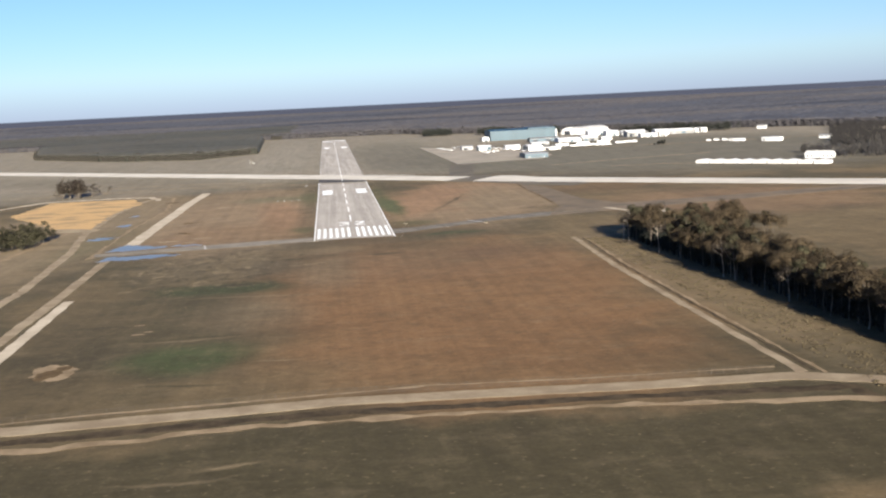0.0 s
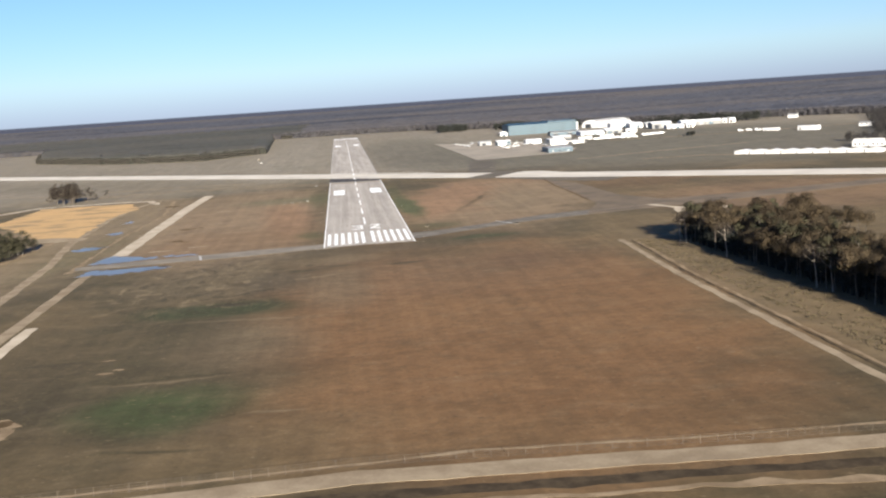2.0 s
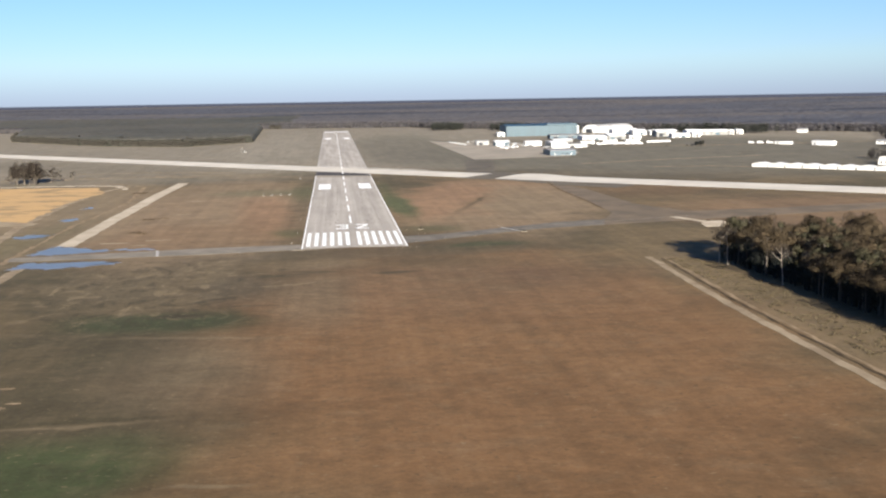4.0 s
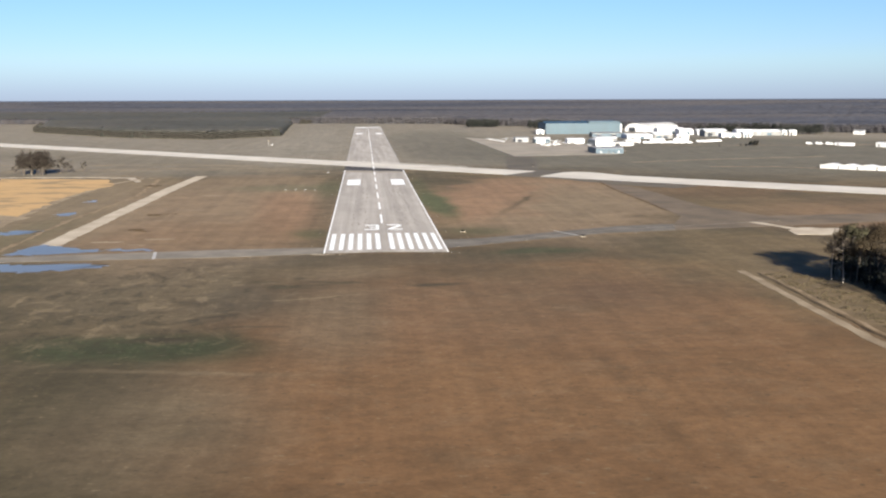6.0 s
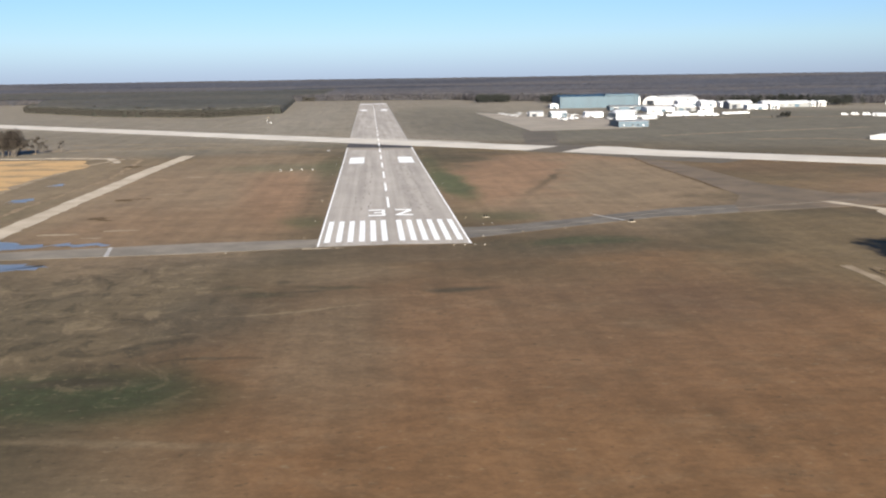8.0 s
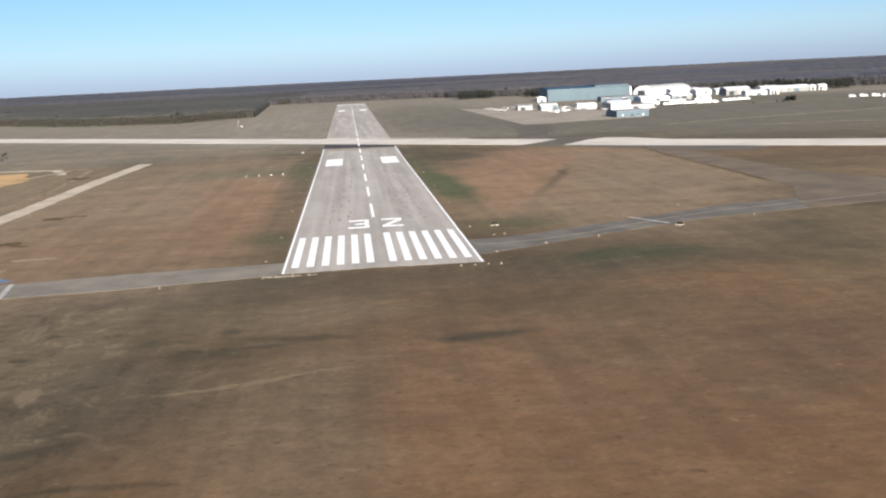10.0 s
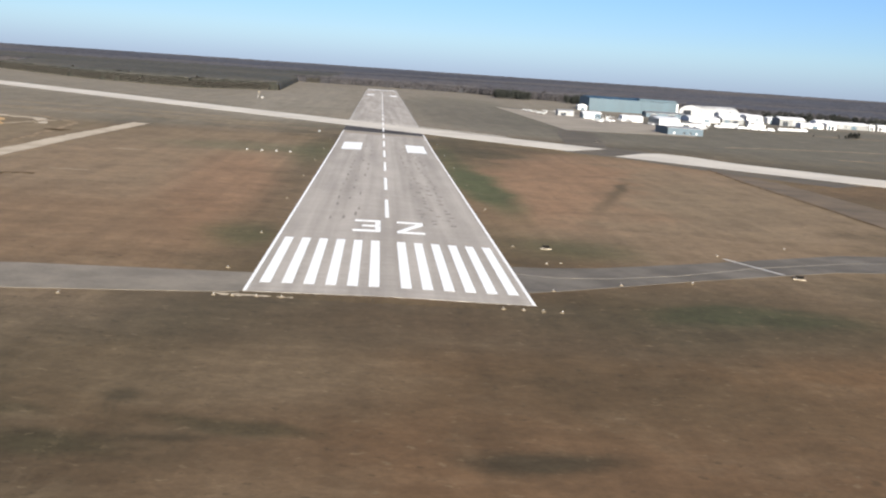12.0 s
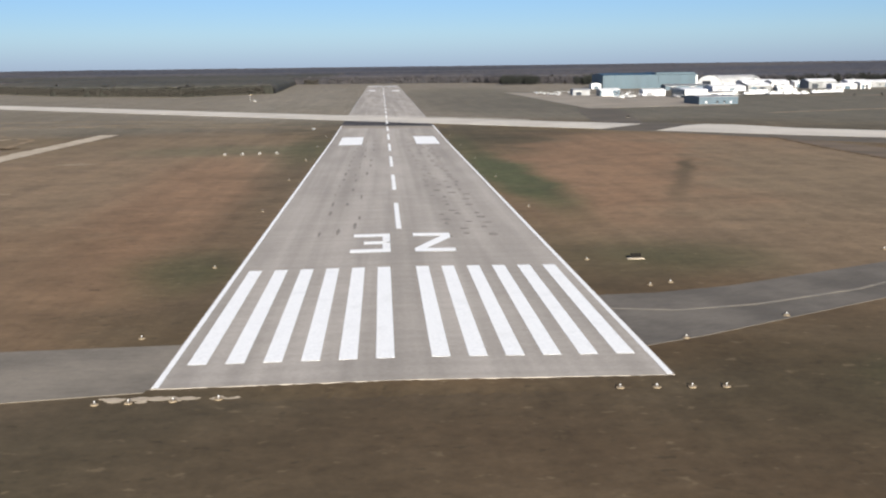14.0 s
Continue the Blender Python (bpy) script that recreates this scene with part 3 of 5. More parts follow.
part("asphalt_patch", flat([(-22.7, 446), (-22.7, 425), (22.7, 412), (22.7, 431)], 0.072), M_APRON, runway, "lighter asphalt patch")

taxi_left = part("taxiway_west", sheet([(-22.9, 14), (-22.9, -2), (-60, -8), (-140, -13), (-142, -2), (-60, 12)], 0.04), M_PALETAXI)
tagged(taxi_left, "grey asphalt taxiway leading away from the threshold", "taxiway", kind="structure")
taxi_right = part("taxiway_east", sheet([(22.9, 9), (30, 12.5), (58, 29), (92, 47), (123, 54), (129, 76),
                                         (103, 71), (64, 49), (40, 36.5), (30, 33.5), (22.9, 33)], 0.04), M_TAXI)
taxi_old = part("taxiway_old", sheet([(123, 54), (180, 66), (300, 92), (420, 120), (412, 142), (330, 126), (232, 108), (182, 104), (166, 150), (163, 262), (150, 318),
                                      (146, 250), (145, 182), (141, 106), (129, 76)], 0.04), M_FADED)
part("grass_edge", ribbon([(149, 320), (144.5, 252), (143.6, 182), (141.5, 128)], 1.1, 0.05, 0.5, 4.0, 41), M_ROUGH, taxi_old, "dark grass growing over the edge")
tagged(taxi_old, "weathered old asphalt taxiway fading into the grass", "taxiway", kind="structure")
tagged(taxi_right, "cracked grey asphalt taxiway curving off the runway threshold", "taxiway", kind="structure")
taxi_apron = part("taxiway_apron", sheet([(92, 380), (116, 362), (160, 290), (185, 262), (205, 278), (160, 400), (128, 440), (150, 590), (150, 650), (132, 640), (118, 560), (104, 440)], 0.035), M_OLDTAXI)
tagged(taxi_apron, "dark asphalt taxiway between apron and runways", "taxiway", kind="structure")
apron = part("apron", sheet([(128, 1050), (134, 612), (195, 628), (236, 634), (262, 700), (250, 780), (240, 930), (165, 985)], 0.06), M_APRON)
tagged(apron, "pale concrete aircraft parking apron before hangars", "apron", kind="structure")

bm = bmesh.new()
rnd = random.Random(77)
upper, lower = [], []
for k in range(97):
    x = -24 + k * 0.5
    upper.append(bm.verts.new((x, -1.24 - (0.25 * rnd.random() if 0 < k < 96 else 0), 0.063 + camber(x, -1.2) if abs(x) < 23.2 else 0.0)))
    lower.append(bm.verts.new((x, -4.5 - 1.2 * rnd.random(), -0.01)))
for k in range(96):
    bm.faces.new((lower[k], lower[k + 1], upper[k + 1], upper[k]))
tagged(part("runway_shoulder", bm, M_GROUND), "worn grass bank sloping from the runway end", "ground", kind="structure")

# markings on the main runway, the same from either end
L = 1541.0


def mark(name, x0, x1, y0, y1, material=None, label="", lift=0.085):
    part(name, flat([(x0, y0), (x1, y0), (x1, y1), (x0, y1)], lift, True), material or M_PAINT, runway, label)


W = 1.75
for far in (False, True):
    def put(y0, y1):
        return (L - y1, L - y0) if far else (y0, y1)
    for side in (-1, 1):
        for k in range(6):
            x0 = side * (W + 2 * W * k)
            mark("threshold_stripe", min(x0, x0 + side * W), max(x0, x0 + side * W), *put(6.1, 53.6))
        a, b = (10.2, 19.0)
        mark("aiming_mark", min(side * a, side * b), max(side * a, side * b), *put(307.3, 353))
mark("threshold_bar", -22, 22, 1536, 1540)
y = 89.2
while y + 36.6 < 1440:
    mark("centre_dash", -0.45, 0.45, y, y + 36.6, lift=0.115)
    y += 61.0
for side in (-1, 1):
    x0, x1 = sorted((side * 22.2, side * 22.75))
    mark("edge_line", x0, x1, -1.0, 441, M_PAINT)
    mark("edge_line", x0, x1, 520 + (45 if side < 0 else 0), 1541, M_EDGE)


def digit(strokes, x0, name, label):
    """Strokes of a painted digit in a cell 6.1 m wide and 18.3 m high, joined in one mesh."""
    bm = bmesh.new()
    me = bpy.data.meshes.new("tmp")
    for pts in strokes:
        s = flat([(x0 + px, 65.8 + py) for px, py in pts], 0.085, True)
        s.to_mesh(me)
        s.free()
        bm.from_mesh(me)
    part(name, bm, M_PAINT, runway, label)


digit([[(0, 0), (6.1, 0), (6.1, 3.0), (0, 3.0)], [(4.9, 3.0), (6.1, 3.0), (6.1, 8.6), (4.9, 8.6)],
       [(2.0, 7.6), (4.9, 7.6), (4.9, 10.4), (2.0, 10.4)], [(4.9, 8.6), (6.1, 10.0), (6.1, 15.3), (4.9, 15.3)],
       [(0.2, 15.3), (6.1, 15.3), (6.1, 18.3), (0.2, 18.3)]], -7.7, "runway_digit", "white painted digit 3")
digit([[(0, 0), (6.1, 0), (6.1, 3.0), (0, 3.0)], [(0, 3.0), (1.8, 3.0), (6.1, 13.5), (6.1, 15.3), (4.7, 15.3)],
       [(0.1, 15.3), (6.1, 15.3), (6.1, 18.3), (0.1, 18.3)]], 2.1, "runway_digit", "white painted digit 2")

# skid marks of landing tyres, most of them in the lanes right of the centre line
rnd = random.Random(5)
laid = []
for k in range(900):
    if len(laid) > 210:
        break
    yy = rnd.uniform(78, 330)
    lane = rnd.choice((8.0, 10.2, 12.4, 14.4)) if rnd.random() < 0.78 else rnd.choice((-8.0, -10.5, -13.5))
    xx = lane + 0.008 * (yy - 80) * (1 if lane < 0 else -1) + rnd.gauss(0, 0.35)
    wd, ln = (rnd.uniform(1.1, 2.6), rnd.uniform(1.8, 4.6)) if lane > 0 else (rnd.uniform(0.5, 1.1), rnd.uniform(4.0, 11.0))
    if any(abs(xx - a) < 2.7 and abs(yy - b) < (5.2 if lane > 0 else 12) for a, b in laid):
        continue
    laid.append((xx, yy))
    ring = [(xx + wd * (0.5 + 0.5 * math.cos(a) * rnd.uniform(0.6, 1)), yy + ln * (0.5 + 0.5 * math.sin(a) * rnd.uniform(0.7, 1))) for a in (0.4, 1.2, 1.9, 2.7, 3.6, 4.4, 5.1, 5.9)]
    part("skid_mark", flat(ring, 0.075, True), M_RUBBER, runway)

# taxiway lines
part("centre_line", ribbon([(22, 26), (30, 24), (40, 26), (55, 33), (75, 47), (100, 60), (130, 68), (180, 84)], 0.5, 0.06, 0.05, 3.0, thick=0.02), M_YELLOW, taxi_right, "faded yellow taxiway line")
part("holding_line", ribbon([(71.5, 57), (78.5, 40.5)], 0.9, 0.062, 0.05, 3.0, thick=0.02), M_EDGE, taxi_right, "worn pale holding line")
part("holding_line", ribbon([(-84, 8), (-81.5, -9)], 1.2, 0.062, 0.05, 3.0, thick=0.02), M_EDGE, taxi_left, "worn pale holding line")

# gravel roads, tracks, ditch
def road(name, line, width, material, label, lift=0.03, rough=0.5, seed=1):
    return tagged(part(name, ribbon(line, width, lift, rough, 5.0, seed), material), label, "road", kind="structure")


road("road_old_strip", [(-125, 397), (-128, 300), (-128, 30)], 8.2, M_STRIP, "straight pale gravel strip beside the runway", 0.04, 0.5, 2)
road("road_old_strip", [(-130, -28), (-127, -150), (-126, -300), (-126, -900)], 4.8, M_GRAVEL, "pale gravel strip continuing past standing water", 0.04, 0.35, 3)
road("road_spur", [(-121, -152), (-119, -250), (-117, -420), (-117, -900)], 4.6, M_STRIP, "pale gravel spur beside the old strip", 0.045, 0.35, 4)
road("road_perimeter", [(-1200, -290), (-260, -322), (-93, -337), (-13, -332.5), (30, -336), (67, -339.5), (104, -341), (125, -352), (132, -470), (150, -900)], 7.6, M_GRAVEL, "pale gravel perimeter road along the fence", 0.05, 0.35, 5)
road("verge_perimeter", [(-500, -330), (-240, -345), (-84, -353.5), (-26, -348.5), (47, -353), (100, -362), (117, -366)], 3.0, M_DIRT, "sandy road verge beside the ditch", 0.03, 1.5, 6)
road("ditch_perimeter", [(-1200, -302), (-260, -334), (-92, -346.5), (-20, -342), (50, -347.5), (112, -354), (122, -470), (140, -900)], 4.6, M_DITCH, "brown earth roadside ditch", 0.025, 0.8, 7)
road("track_east", [(113, -53), (108.4, -150), (107.4, -240), (106.4, -338)], 2.9, M_GRAVEL, "pale gravel fence track beside the woods", 0.04, 0.35, 8)
road("ditch_east", [(116.6, -58), (111.8, -150), (110.8, -240), (110.0, -338)], 0.9, M_DITCH, "narrow dark drainage ditch", 0.035, 0.35, 9)
road("bank_east", [(118.6, -56), (113.6, -150), (112.6, -240), (111.9, -340)], 1.2, M_DIRT, "pale sandy ditch bank", 0.03, 0.5, 10)
tagged(part("gravel_pad", sheet(blob_outline([(168, 34), (182, 33), (200, 40), (196, 52), (178, 57), (170, 48)], 4, 1.2, 31), 0.05, 0.2), M_STRIP), "pale gravel pad beside the woodland", "gravel", kind="structure")
road("track_east_spur", [(165, 80), (172, 62), (176, 50)], 4.0, M_STRIP, "short pale gravel track by the taxiway", 0.06, 0.9, 11)
road("track_far", [(-236, 528), (-170, 528), (-95, 505)], 5.0, M_DIRT, "dirt track through the grass", 0.03, 1.0, 12)
road("track_far", [(-232, 459), (-160, 470), (-60, 440)], 3.0, M_DIRT, "faint dirt track through the grass", 0.03, 1.0, 13)
road("track_west", [(-150, -300), (-149, -116), (-158, 12), (-171, 109), (-177, 235), (-174, 336), (-163, 378)], 5.0, M_GRAVEL, "tan dirt track round the sand pit", 0.03, 0.6, 14)
road("track_west", [(-196, -120), (-190, 0), (-186, 90), (-184, 130)], 4.5, M_DIRT, "faint dirt track through scrub", 0.03, 1.4, 15)
road("track_field", [(330, 810), (470, 790), (700, 800)], 6.0, M_DIRT, "tan dirt road across the field", 0.03, 1.0, 16)
road("track_field", [(222, 516), (269, 535), (317, 553), (420, 580)], 4.2, M_GRAVEL, "faint tan path in the grass", 0.03, 0.8, 17)
road("track_field", [(270, 455), (320, 452), (352, 425)], 4.0, M_DIRT, "tan path to the hangar row", 0.03, 0.8, 18)
road("track_fence", [(-130, -333.0), (-76, -327.2), (-12, -325), (12, -323.6), (54, -328.4), (102, -331)], 1.1, M_DIRT, "narrow worn path along the fence", 0.02, 0.4, 19)
road("track_west", [(-141, -20), (-144, 110), (-139, 240), (-150, 372), (-185, 412)], 2.6, M_DIRT, "faint tan wheel track in scrub", 0.03, 1.1, 20)
road("track_west", [(-300, 330), (-266, 398), (-205, 395), (-172, 385), (-160, 350)], 6.0, M_STRIP, "tan bank along the sand pit", 0.03, 2.0, 21)
road("track_west", [(-300, 455), (-240, 470), (-170, 486), (-60, 466)], 4.0, M_DIRT, "pale dirt lane across the western field", 0.03, 1.2, 22)
road("track_west", [(-340, 560), (-260, 500), (-236, 440)], 3.0, M_DIRT, "pale dirt lane beside the bare grove", 0.03, 1.0, 23)
sand = part("sand_pit", sheet(blob_outline([(-262, 262), (-262, 385), (-186, 372), (-172, 330), (-180, 243), (-170, 130), (-204, 155), (-225, 200)], 9, 3, 2), 0.035, 0.2), M_SAND)
tagged(sand, "bare orange sand pit floor with paler edges", "sand", kind="structure")
tagged(part("sand_pit_rim", sheet(blob_outline([(-206, 128), (-168, 118), (-166, 133), (-200, 150)], 6, 1.5, 3), 0.04, 0.2), M_GRAVEL), "pale sandy bank at the pit edge", "sand", kind="structure")
for k, pts in enumerate((
    [(-135, -34), (-114, -36), (-104, -30), (-92, -25), (-100, -19), (-132, -18)],
    [(-136, 2), (-122, 5), (-108, 10), (-104, 14), (-114, 18), (-123, 26), (-131, 33), (-136, 18)],
    [(-104, 14), (-88, 10), (-84, 14), (-100, 19)],
    [(-163, 62), (-150, 66), (-143, 78), (-156, 80)],
    [(-156, 132), (-149, 138), (-150, 154), (-157, 148)],
    [(-160, 205), (-154, 209), (-155, 218), (-161, 213)],
)):
    tagged(part("water_pool", flat(blob_outline(pts, 2.5, 2.6, k), 0.055), M_WATER), "shallow standing water reflecting the blue sky", "water", kind="structure")
for k, (px, py, rx, ry) in enumerate(((-80, -230, 2.6, 1.1), (-96, 241, 6.5, 4), (-82, -214, 2.0, 1.0), (-77, -226.5, 1.8, 0.7), (-108, 38, 7, 2.2), (-95, 28.5, 3.4, 1.3), (-89, 44.5, 6.5, 1.7), (-94, 159, 6, 1.5))):
    pts = [(px + rx * math.cos(a), py + ry * math.sin(a)) for a in np.linspace(0, 6.0, 12)]
    tagged(part("bare_patch", flat(blob_outline(pts, 0.16 * rx, 0.15 * rx, k), 0.02), M_DIRT if py < 0 else M_GRAVEL), "bare soil showing through thin grass", "soil", kind="structure")
# broken pale gravel round the lamps at the runway end
rnd = random.Random(19)
for k in range(16):
    px, py, rx = rnd.uniform(-28.5, -15.5), 0.0, rnd.uniform(0.45, 1.3)
    py = -4.2 - 0.06 * (px + 28) * -1 + rnd.uniform(-0.9, 0.6)
    pts = [(px + rx * math.cos(a) * rnd.uniform(0.6, 1), py + 0.55 * rx * math.sin(a) * rnd.uniform(0.6, 1)) for a in np.linspace(0, 5.7, 11)]
    tagged(part("gravel_patch", flat(pts, 0.03 + 0.001 * k), M_STRIP), "scattered pale gravel beside the runway end lamps", "gravel", kind="structure")
outer = [(-96 + 6.4 * math.cos(a) - 2.0 * math.sin(a), -278 + 11.0 * math.sin(a)) for a in np.linspace(0, 6.0, 14)]
tagged(part("bare_patch", flat(blob_outline(outer, 1.6, 1.7, 8), 0.02), M_DIRT), "large bare soil scrape in thin grass", "soil", kind="structure")
for k, (px, py, rx, ry) in enumerate(((-97.0, -279.5, 3.6, 5.2), (-94.5, -273, 2.4, 3.2), (-98.5, -285, 2.0, 2.0), (-104.5, 77, 4.0, 4.0), (-101, 72, 3.0, 2.2), (-109.5, 138, 4, 3.5), (-103, 141, 4, 2.2), (-144.5, 317, 6, 5))):
    ring = [(px + rx * math.cos(a), py + ry * math.sin(a)) for a in np.linspace(0, 6.0, 12)]
    tagged(part("weed_patch", flat(blob_outline(ring, 0.7, 0.7 if py < 0 else 2.2, 9 + k), 0.035 + 0.001 * k), M_ROUGH), "dark dry weeds among pale bare soil", "grass", kind="structure")

# ---- woods ----
EDGE = [(-4000, 2200), (-640, 1800), (-524, 1341), (-347, 1118), (-210, 1030), (-134, 1121), (-133.9, 1760), (150, 1700), (190, 1590), (300, 1500),
        (420, 1370), (600, 1220), (760, 1090), (900, 860), (1100, 780), (4000, 500)]
ex = np.array([p[0] for p in EDGE], dtype=float)
ey = np.array([p[1] for p in EDGE], dtype=float)


def edge_at(x):
    return np.interp(x, ex, ey)


def from_edge(x, y):
    """Distance to the forest's outline."""
    line = EDGE[:5] + [(-121, 1135), (-146, 1760)] + EDGE[7:]
    best = np.full(x.shape, 1e9)
    for (x0, y0), (x1, y1) in zip(line, line[1:]):
        dx, dy = x1 - x0, y1 - y0
        t = np.clip(((x - x0) * dx + (y - y0) * dy) / (dx * dx + dy * dy), 0, 1)
        best = np.minimum(best, np.hypot(x - x0 - t * dx, y - y0 - t * dy))
    return best


def lattice(rng, nx, ny, cells):
    """Smooth random field on an nx by ny grid."""
    g = rng.uniform(-1, 1, size=(cells + 2, cells + 2))
    u = np.linspace(0, cells, nx)[:, None]
    v = np.linspace(0, cells, ny)[None, :]
    i, j = np.floor(u).astype(int), np.floor(v).astype(int)
    fu, fv = u - i, v - j
    return (g[i, j] * (1 - fu) * (1 - fv) + g[i + 1, j] * fu * (1 - fv) + g[i, j + 1] * (1 - fu) * fv + g[i + 1, j + 1] * fu * fv)


def far_canopy():
    """The closed crowns of the forest that runs to the horizon."""
    rng = np.random.default_rng(3)
    x = np.arange(-2300, 3300, 11.0)
    y = np.arange(1030, 4560, 11.0)
    nx, ny = len(x), len(y)
    gx = x[:, None] + rng.uniform(-4, 4, size=(nx, ny))
    gy = y[None, :] + rng.uniform(-4, 4, size=(nx, ny))
    r = np.hypot(gx, gy + 300)
    hill = np.clip((r - 3000) / 1500, 0, 1)
    hill = hill * hill * (3 - 2 * hill) * HILL
    young = (gx < -100) & (gy < 2700 + 0.25 * gx + 120 * np.sin(gx / 190))
    uneven = rng.uniform(-2.2, 2.2, size=(nx, ny)) + 0.9 * lattice(rng, nx, ny, 60) + 1.2 * lattice(rng, nx, ny, 14)
    z = np.maximum(0, gy - 330) * RISE + hill + 11.5 + uneven * np.where(young, 0.35, 1.0)
    border = np.clip((from_edge(gx, gy) - 18) / 12, 0, 1)
    z -= 3.5 * (1 - border) + 0.6 * uneven * (1 - border) * np.where(young, 0.35, 1.0)
    inside = (gy > edge_at(gx)) & (from_edge(gx, gy) > 13) & (r < 4790)
    idx = np.arange(nx * ny).reshape(nx, ny)
    q = np.stack([idx[:-1, :-1], idx[1:, :-1], idx[1:, 1:], idx[:-1, 1:]], axis=-1).reshape(-1, 4)
    keep = (inside[:-1, :-1] & inside[1:, :-1] & inside[1:, 1:] & inside[:-1, 1:]).reshape(-1)
    q = q[keep]
    pts = np.stack([gx, gy, z], axis=-1).reshape(-1, 3)
    mid = pts[q].mean(axis=1)
    near = young.reshape(-1)[q[:, 0]]
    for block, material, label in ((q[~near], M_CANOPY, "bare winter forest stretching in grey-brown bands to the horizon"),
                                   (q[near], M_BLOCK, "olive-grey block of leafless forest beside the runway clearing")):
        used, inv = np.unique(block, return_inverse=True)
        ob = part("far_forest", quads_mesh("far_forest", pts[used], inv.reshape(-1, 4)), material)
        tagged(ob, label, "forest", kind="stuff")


def tree_belt(name, label, x, y, height, spread, material, cards, size, seed):
    """Many trees in one mesh: thin trunks and crowns of twig clumps."""
    rng = np.random.default_rng(seed)
    n = len(x)
    z = np.maximum(0, y - 330) * RISE
    c = np.stack([x, y, z + height * 0.58], axis=1)
    rad = np.stack([spread, spread, height * 0.42], axis=1)
    v, q, _ = leaf_clumps(rng, c, rad, cards, size)
    tv = []
    w = 0.28
    for dx, dy in ((-w, -w), (w, -w), (w, w), (-w, w)):
        for top in (0, 1):
            tv.append(np.stack([x + dx * (1 - 0.5 * top), y + dy * (1 - 0.5 * top), z + top * height * 0.6 - 0.3 * (1 - top)], axis=1))
    tv = np.stack(tv, axis=1).reshape(-1, 3)
    base = np.arange(n)[:, None, None] * 8 + len(v)
    tq = (base + np.array([[0, 2, 3, 1], [2, 4, 5, 3], [4, 6, 7, 5], [6, 0, 1, 7]])[None]).reshape(-1, 4)
    ob = part(name, quads_mesh(name, np.concatenate([v, tv]), np.concatenate([q, tq])), material)
    tagged(ob, label, "trees", kind="stuff")


HILL = 14.0
far_canopy()
rng = np.random.default_rng(11)
n = 1500
bx = rng.uniform(-600, -110, n)
by = edge_at(bx) + 0.5 + np.abs(rng.normal(0, 1, n)) * 1.8
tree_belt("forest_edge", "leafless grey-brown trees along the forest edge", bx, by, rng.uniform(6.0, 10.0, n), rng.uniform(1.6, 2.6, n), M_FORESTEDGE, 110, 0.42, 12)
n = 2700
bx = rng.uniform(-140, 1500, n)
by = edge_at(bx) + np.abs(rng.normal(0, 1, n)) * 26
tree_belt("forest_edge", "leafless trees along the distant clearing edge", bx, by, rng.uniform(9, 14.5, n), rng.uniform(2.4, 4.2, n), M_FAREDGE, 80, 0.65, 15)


def wood_wall(line, seed, slope=1.0, bulge=1.6, face=None, label="dense leafless twigs closing the side of the forest block"):
    """The closed outer face of a leafless wood: twigs from the ground up to the crowns, bulging tree by tree."""
    rng = np.random.default_rng(seed)
    pts = []
    for (x0, y0), (x1, y1) in zip(line, line[1:]):
        n = max(1, int(math.hypot(x1 - x0, y1 - y0) / 2.5))
        pts += [(x0 + (x1 - x0) * k / n, y0 + (y1 - y0) * k / n, (x1 - x0), (y1 - y0)) for k in range(n)]
    rise = ((0.0, -0.3), (0.2, 2.5), (0.5, 5.0), (1.4, 7.5), (3.6, 9.6), (8.0, 10.7), (18.0, 11.2), (26.0, 11.2), (36.0, 9.6))
    verts = np.zeros((len(pts), len(rise), 3))
    swell = np.convolve(rng.normal(0, bulge, len(pts) + 4), np.ones(5) / 3, "valid")
    for i, (x, y, dx, dy) in enumerate(pts):
        d = math.hypot(dx, dy)
        nx, ny = -dy / d, dx / d
        for k, (inward, h) in enumerate(rise):
            s = (inward + 0.5 * k * (slope - 1)) * slope + swell[i] * (1 - k / 10) + rng.uniform(-0.3, 0.3) * bulge
            top = h + (0.25 * bulge * rng.uniform(-1, 1) + 0.2 * swell[i] if k > 2 else 0)
            verts[i, k] = (x + nx * s, y + ny * s, gz(y) + top)
    # where two sides meet at a corner the face keeps the height of the nearer side
    deep = from_edge(verts[:, :, 0], verts[:, :, 1]) + 1.5
    crown = np.interp(deep, [p[0] for p in rise[:6]], [p[1] for p in rise[:6]]) + np.array([gz(p[1]) for p in pts])[:, None]
    verts[:, 3:, 2] = np.minimum(verts[:, 3:, 2], crown[:, 3:] + 0.3)
    idx = np.arange(len(pts) * len(rise)).reshape(len(pts), len(rise))
    quads = np.stack([idx[:-1, :-1], idx[1:, :-1], idx[1:, 1:], idx[:-1, 1:]], axis=-1).reshape(-1, 4)
    me = quads_mesh("forest_face", verts.reshape(-1, 3), quads)
    # default face colour is darkened for the shade between trunks and twigs
    for material in (face or M_SHADEFACE, M_BLOCK if face is None or slope > 1 else face):
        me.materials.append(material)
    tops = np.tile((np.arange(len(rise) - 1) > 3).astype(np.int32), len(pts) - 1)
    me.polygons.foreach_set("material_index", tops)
    ob = part("forest_face", me, None)
    tagged(ob, label, "forest", kind="stuff")


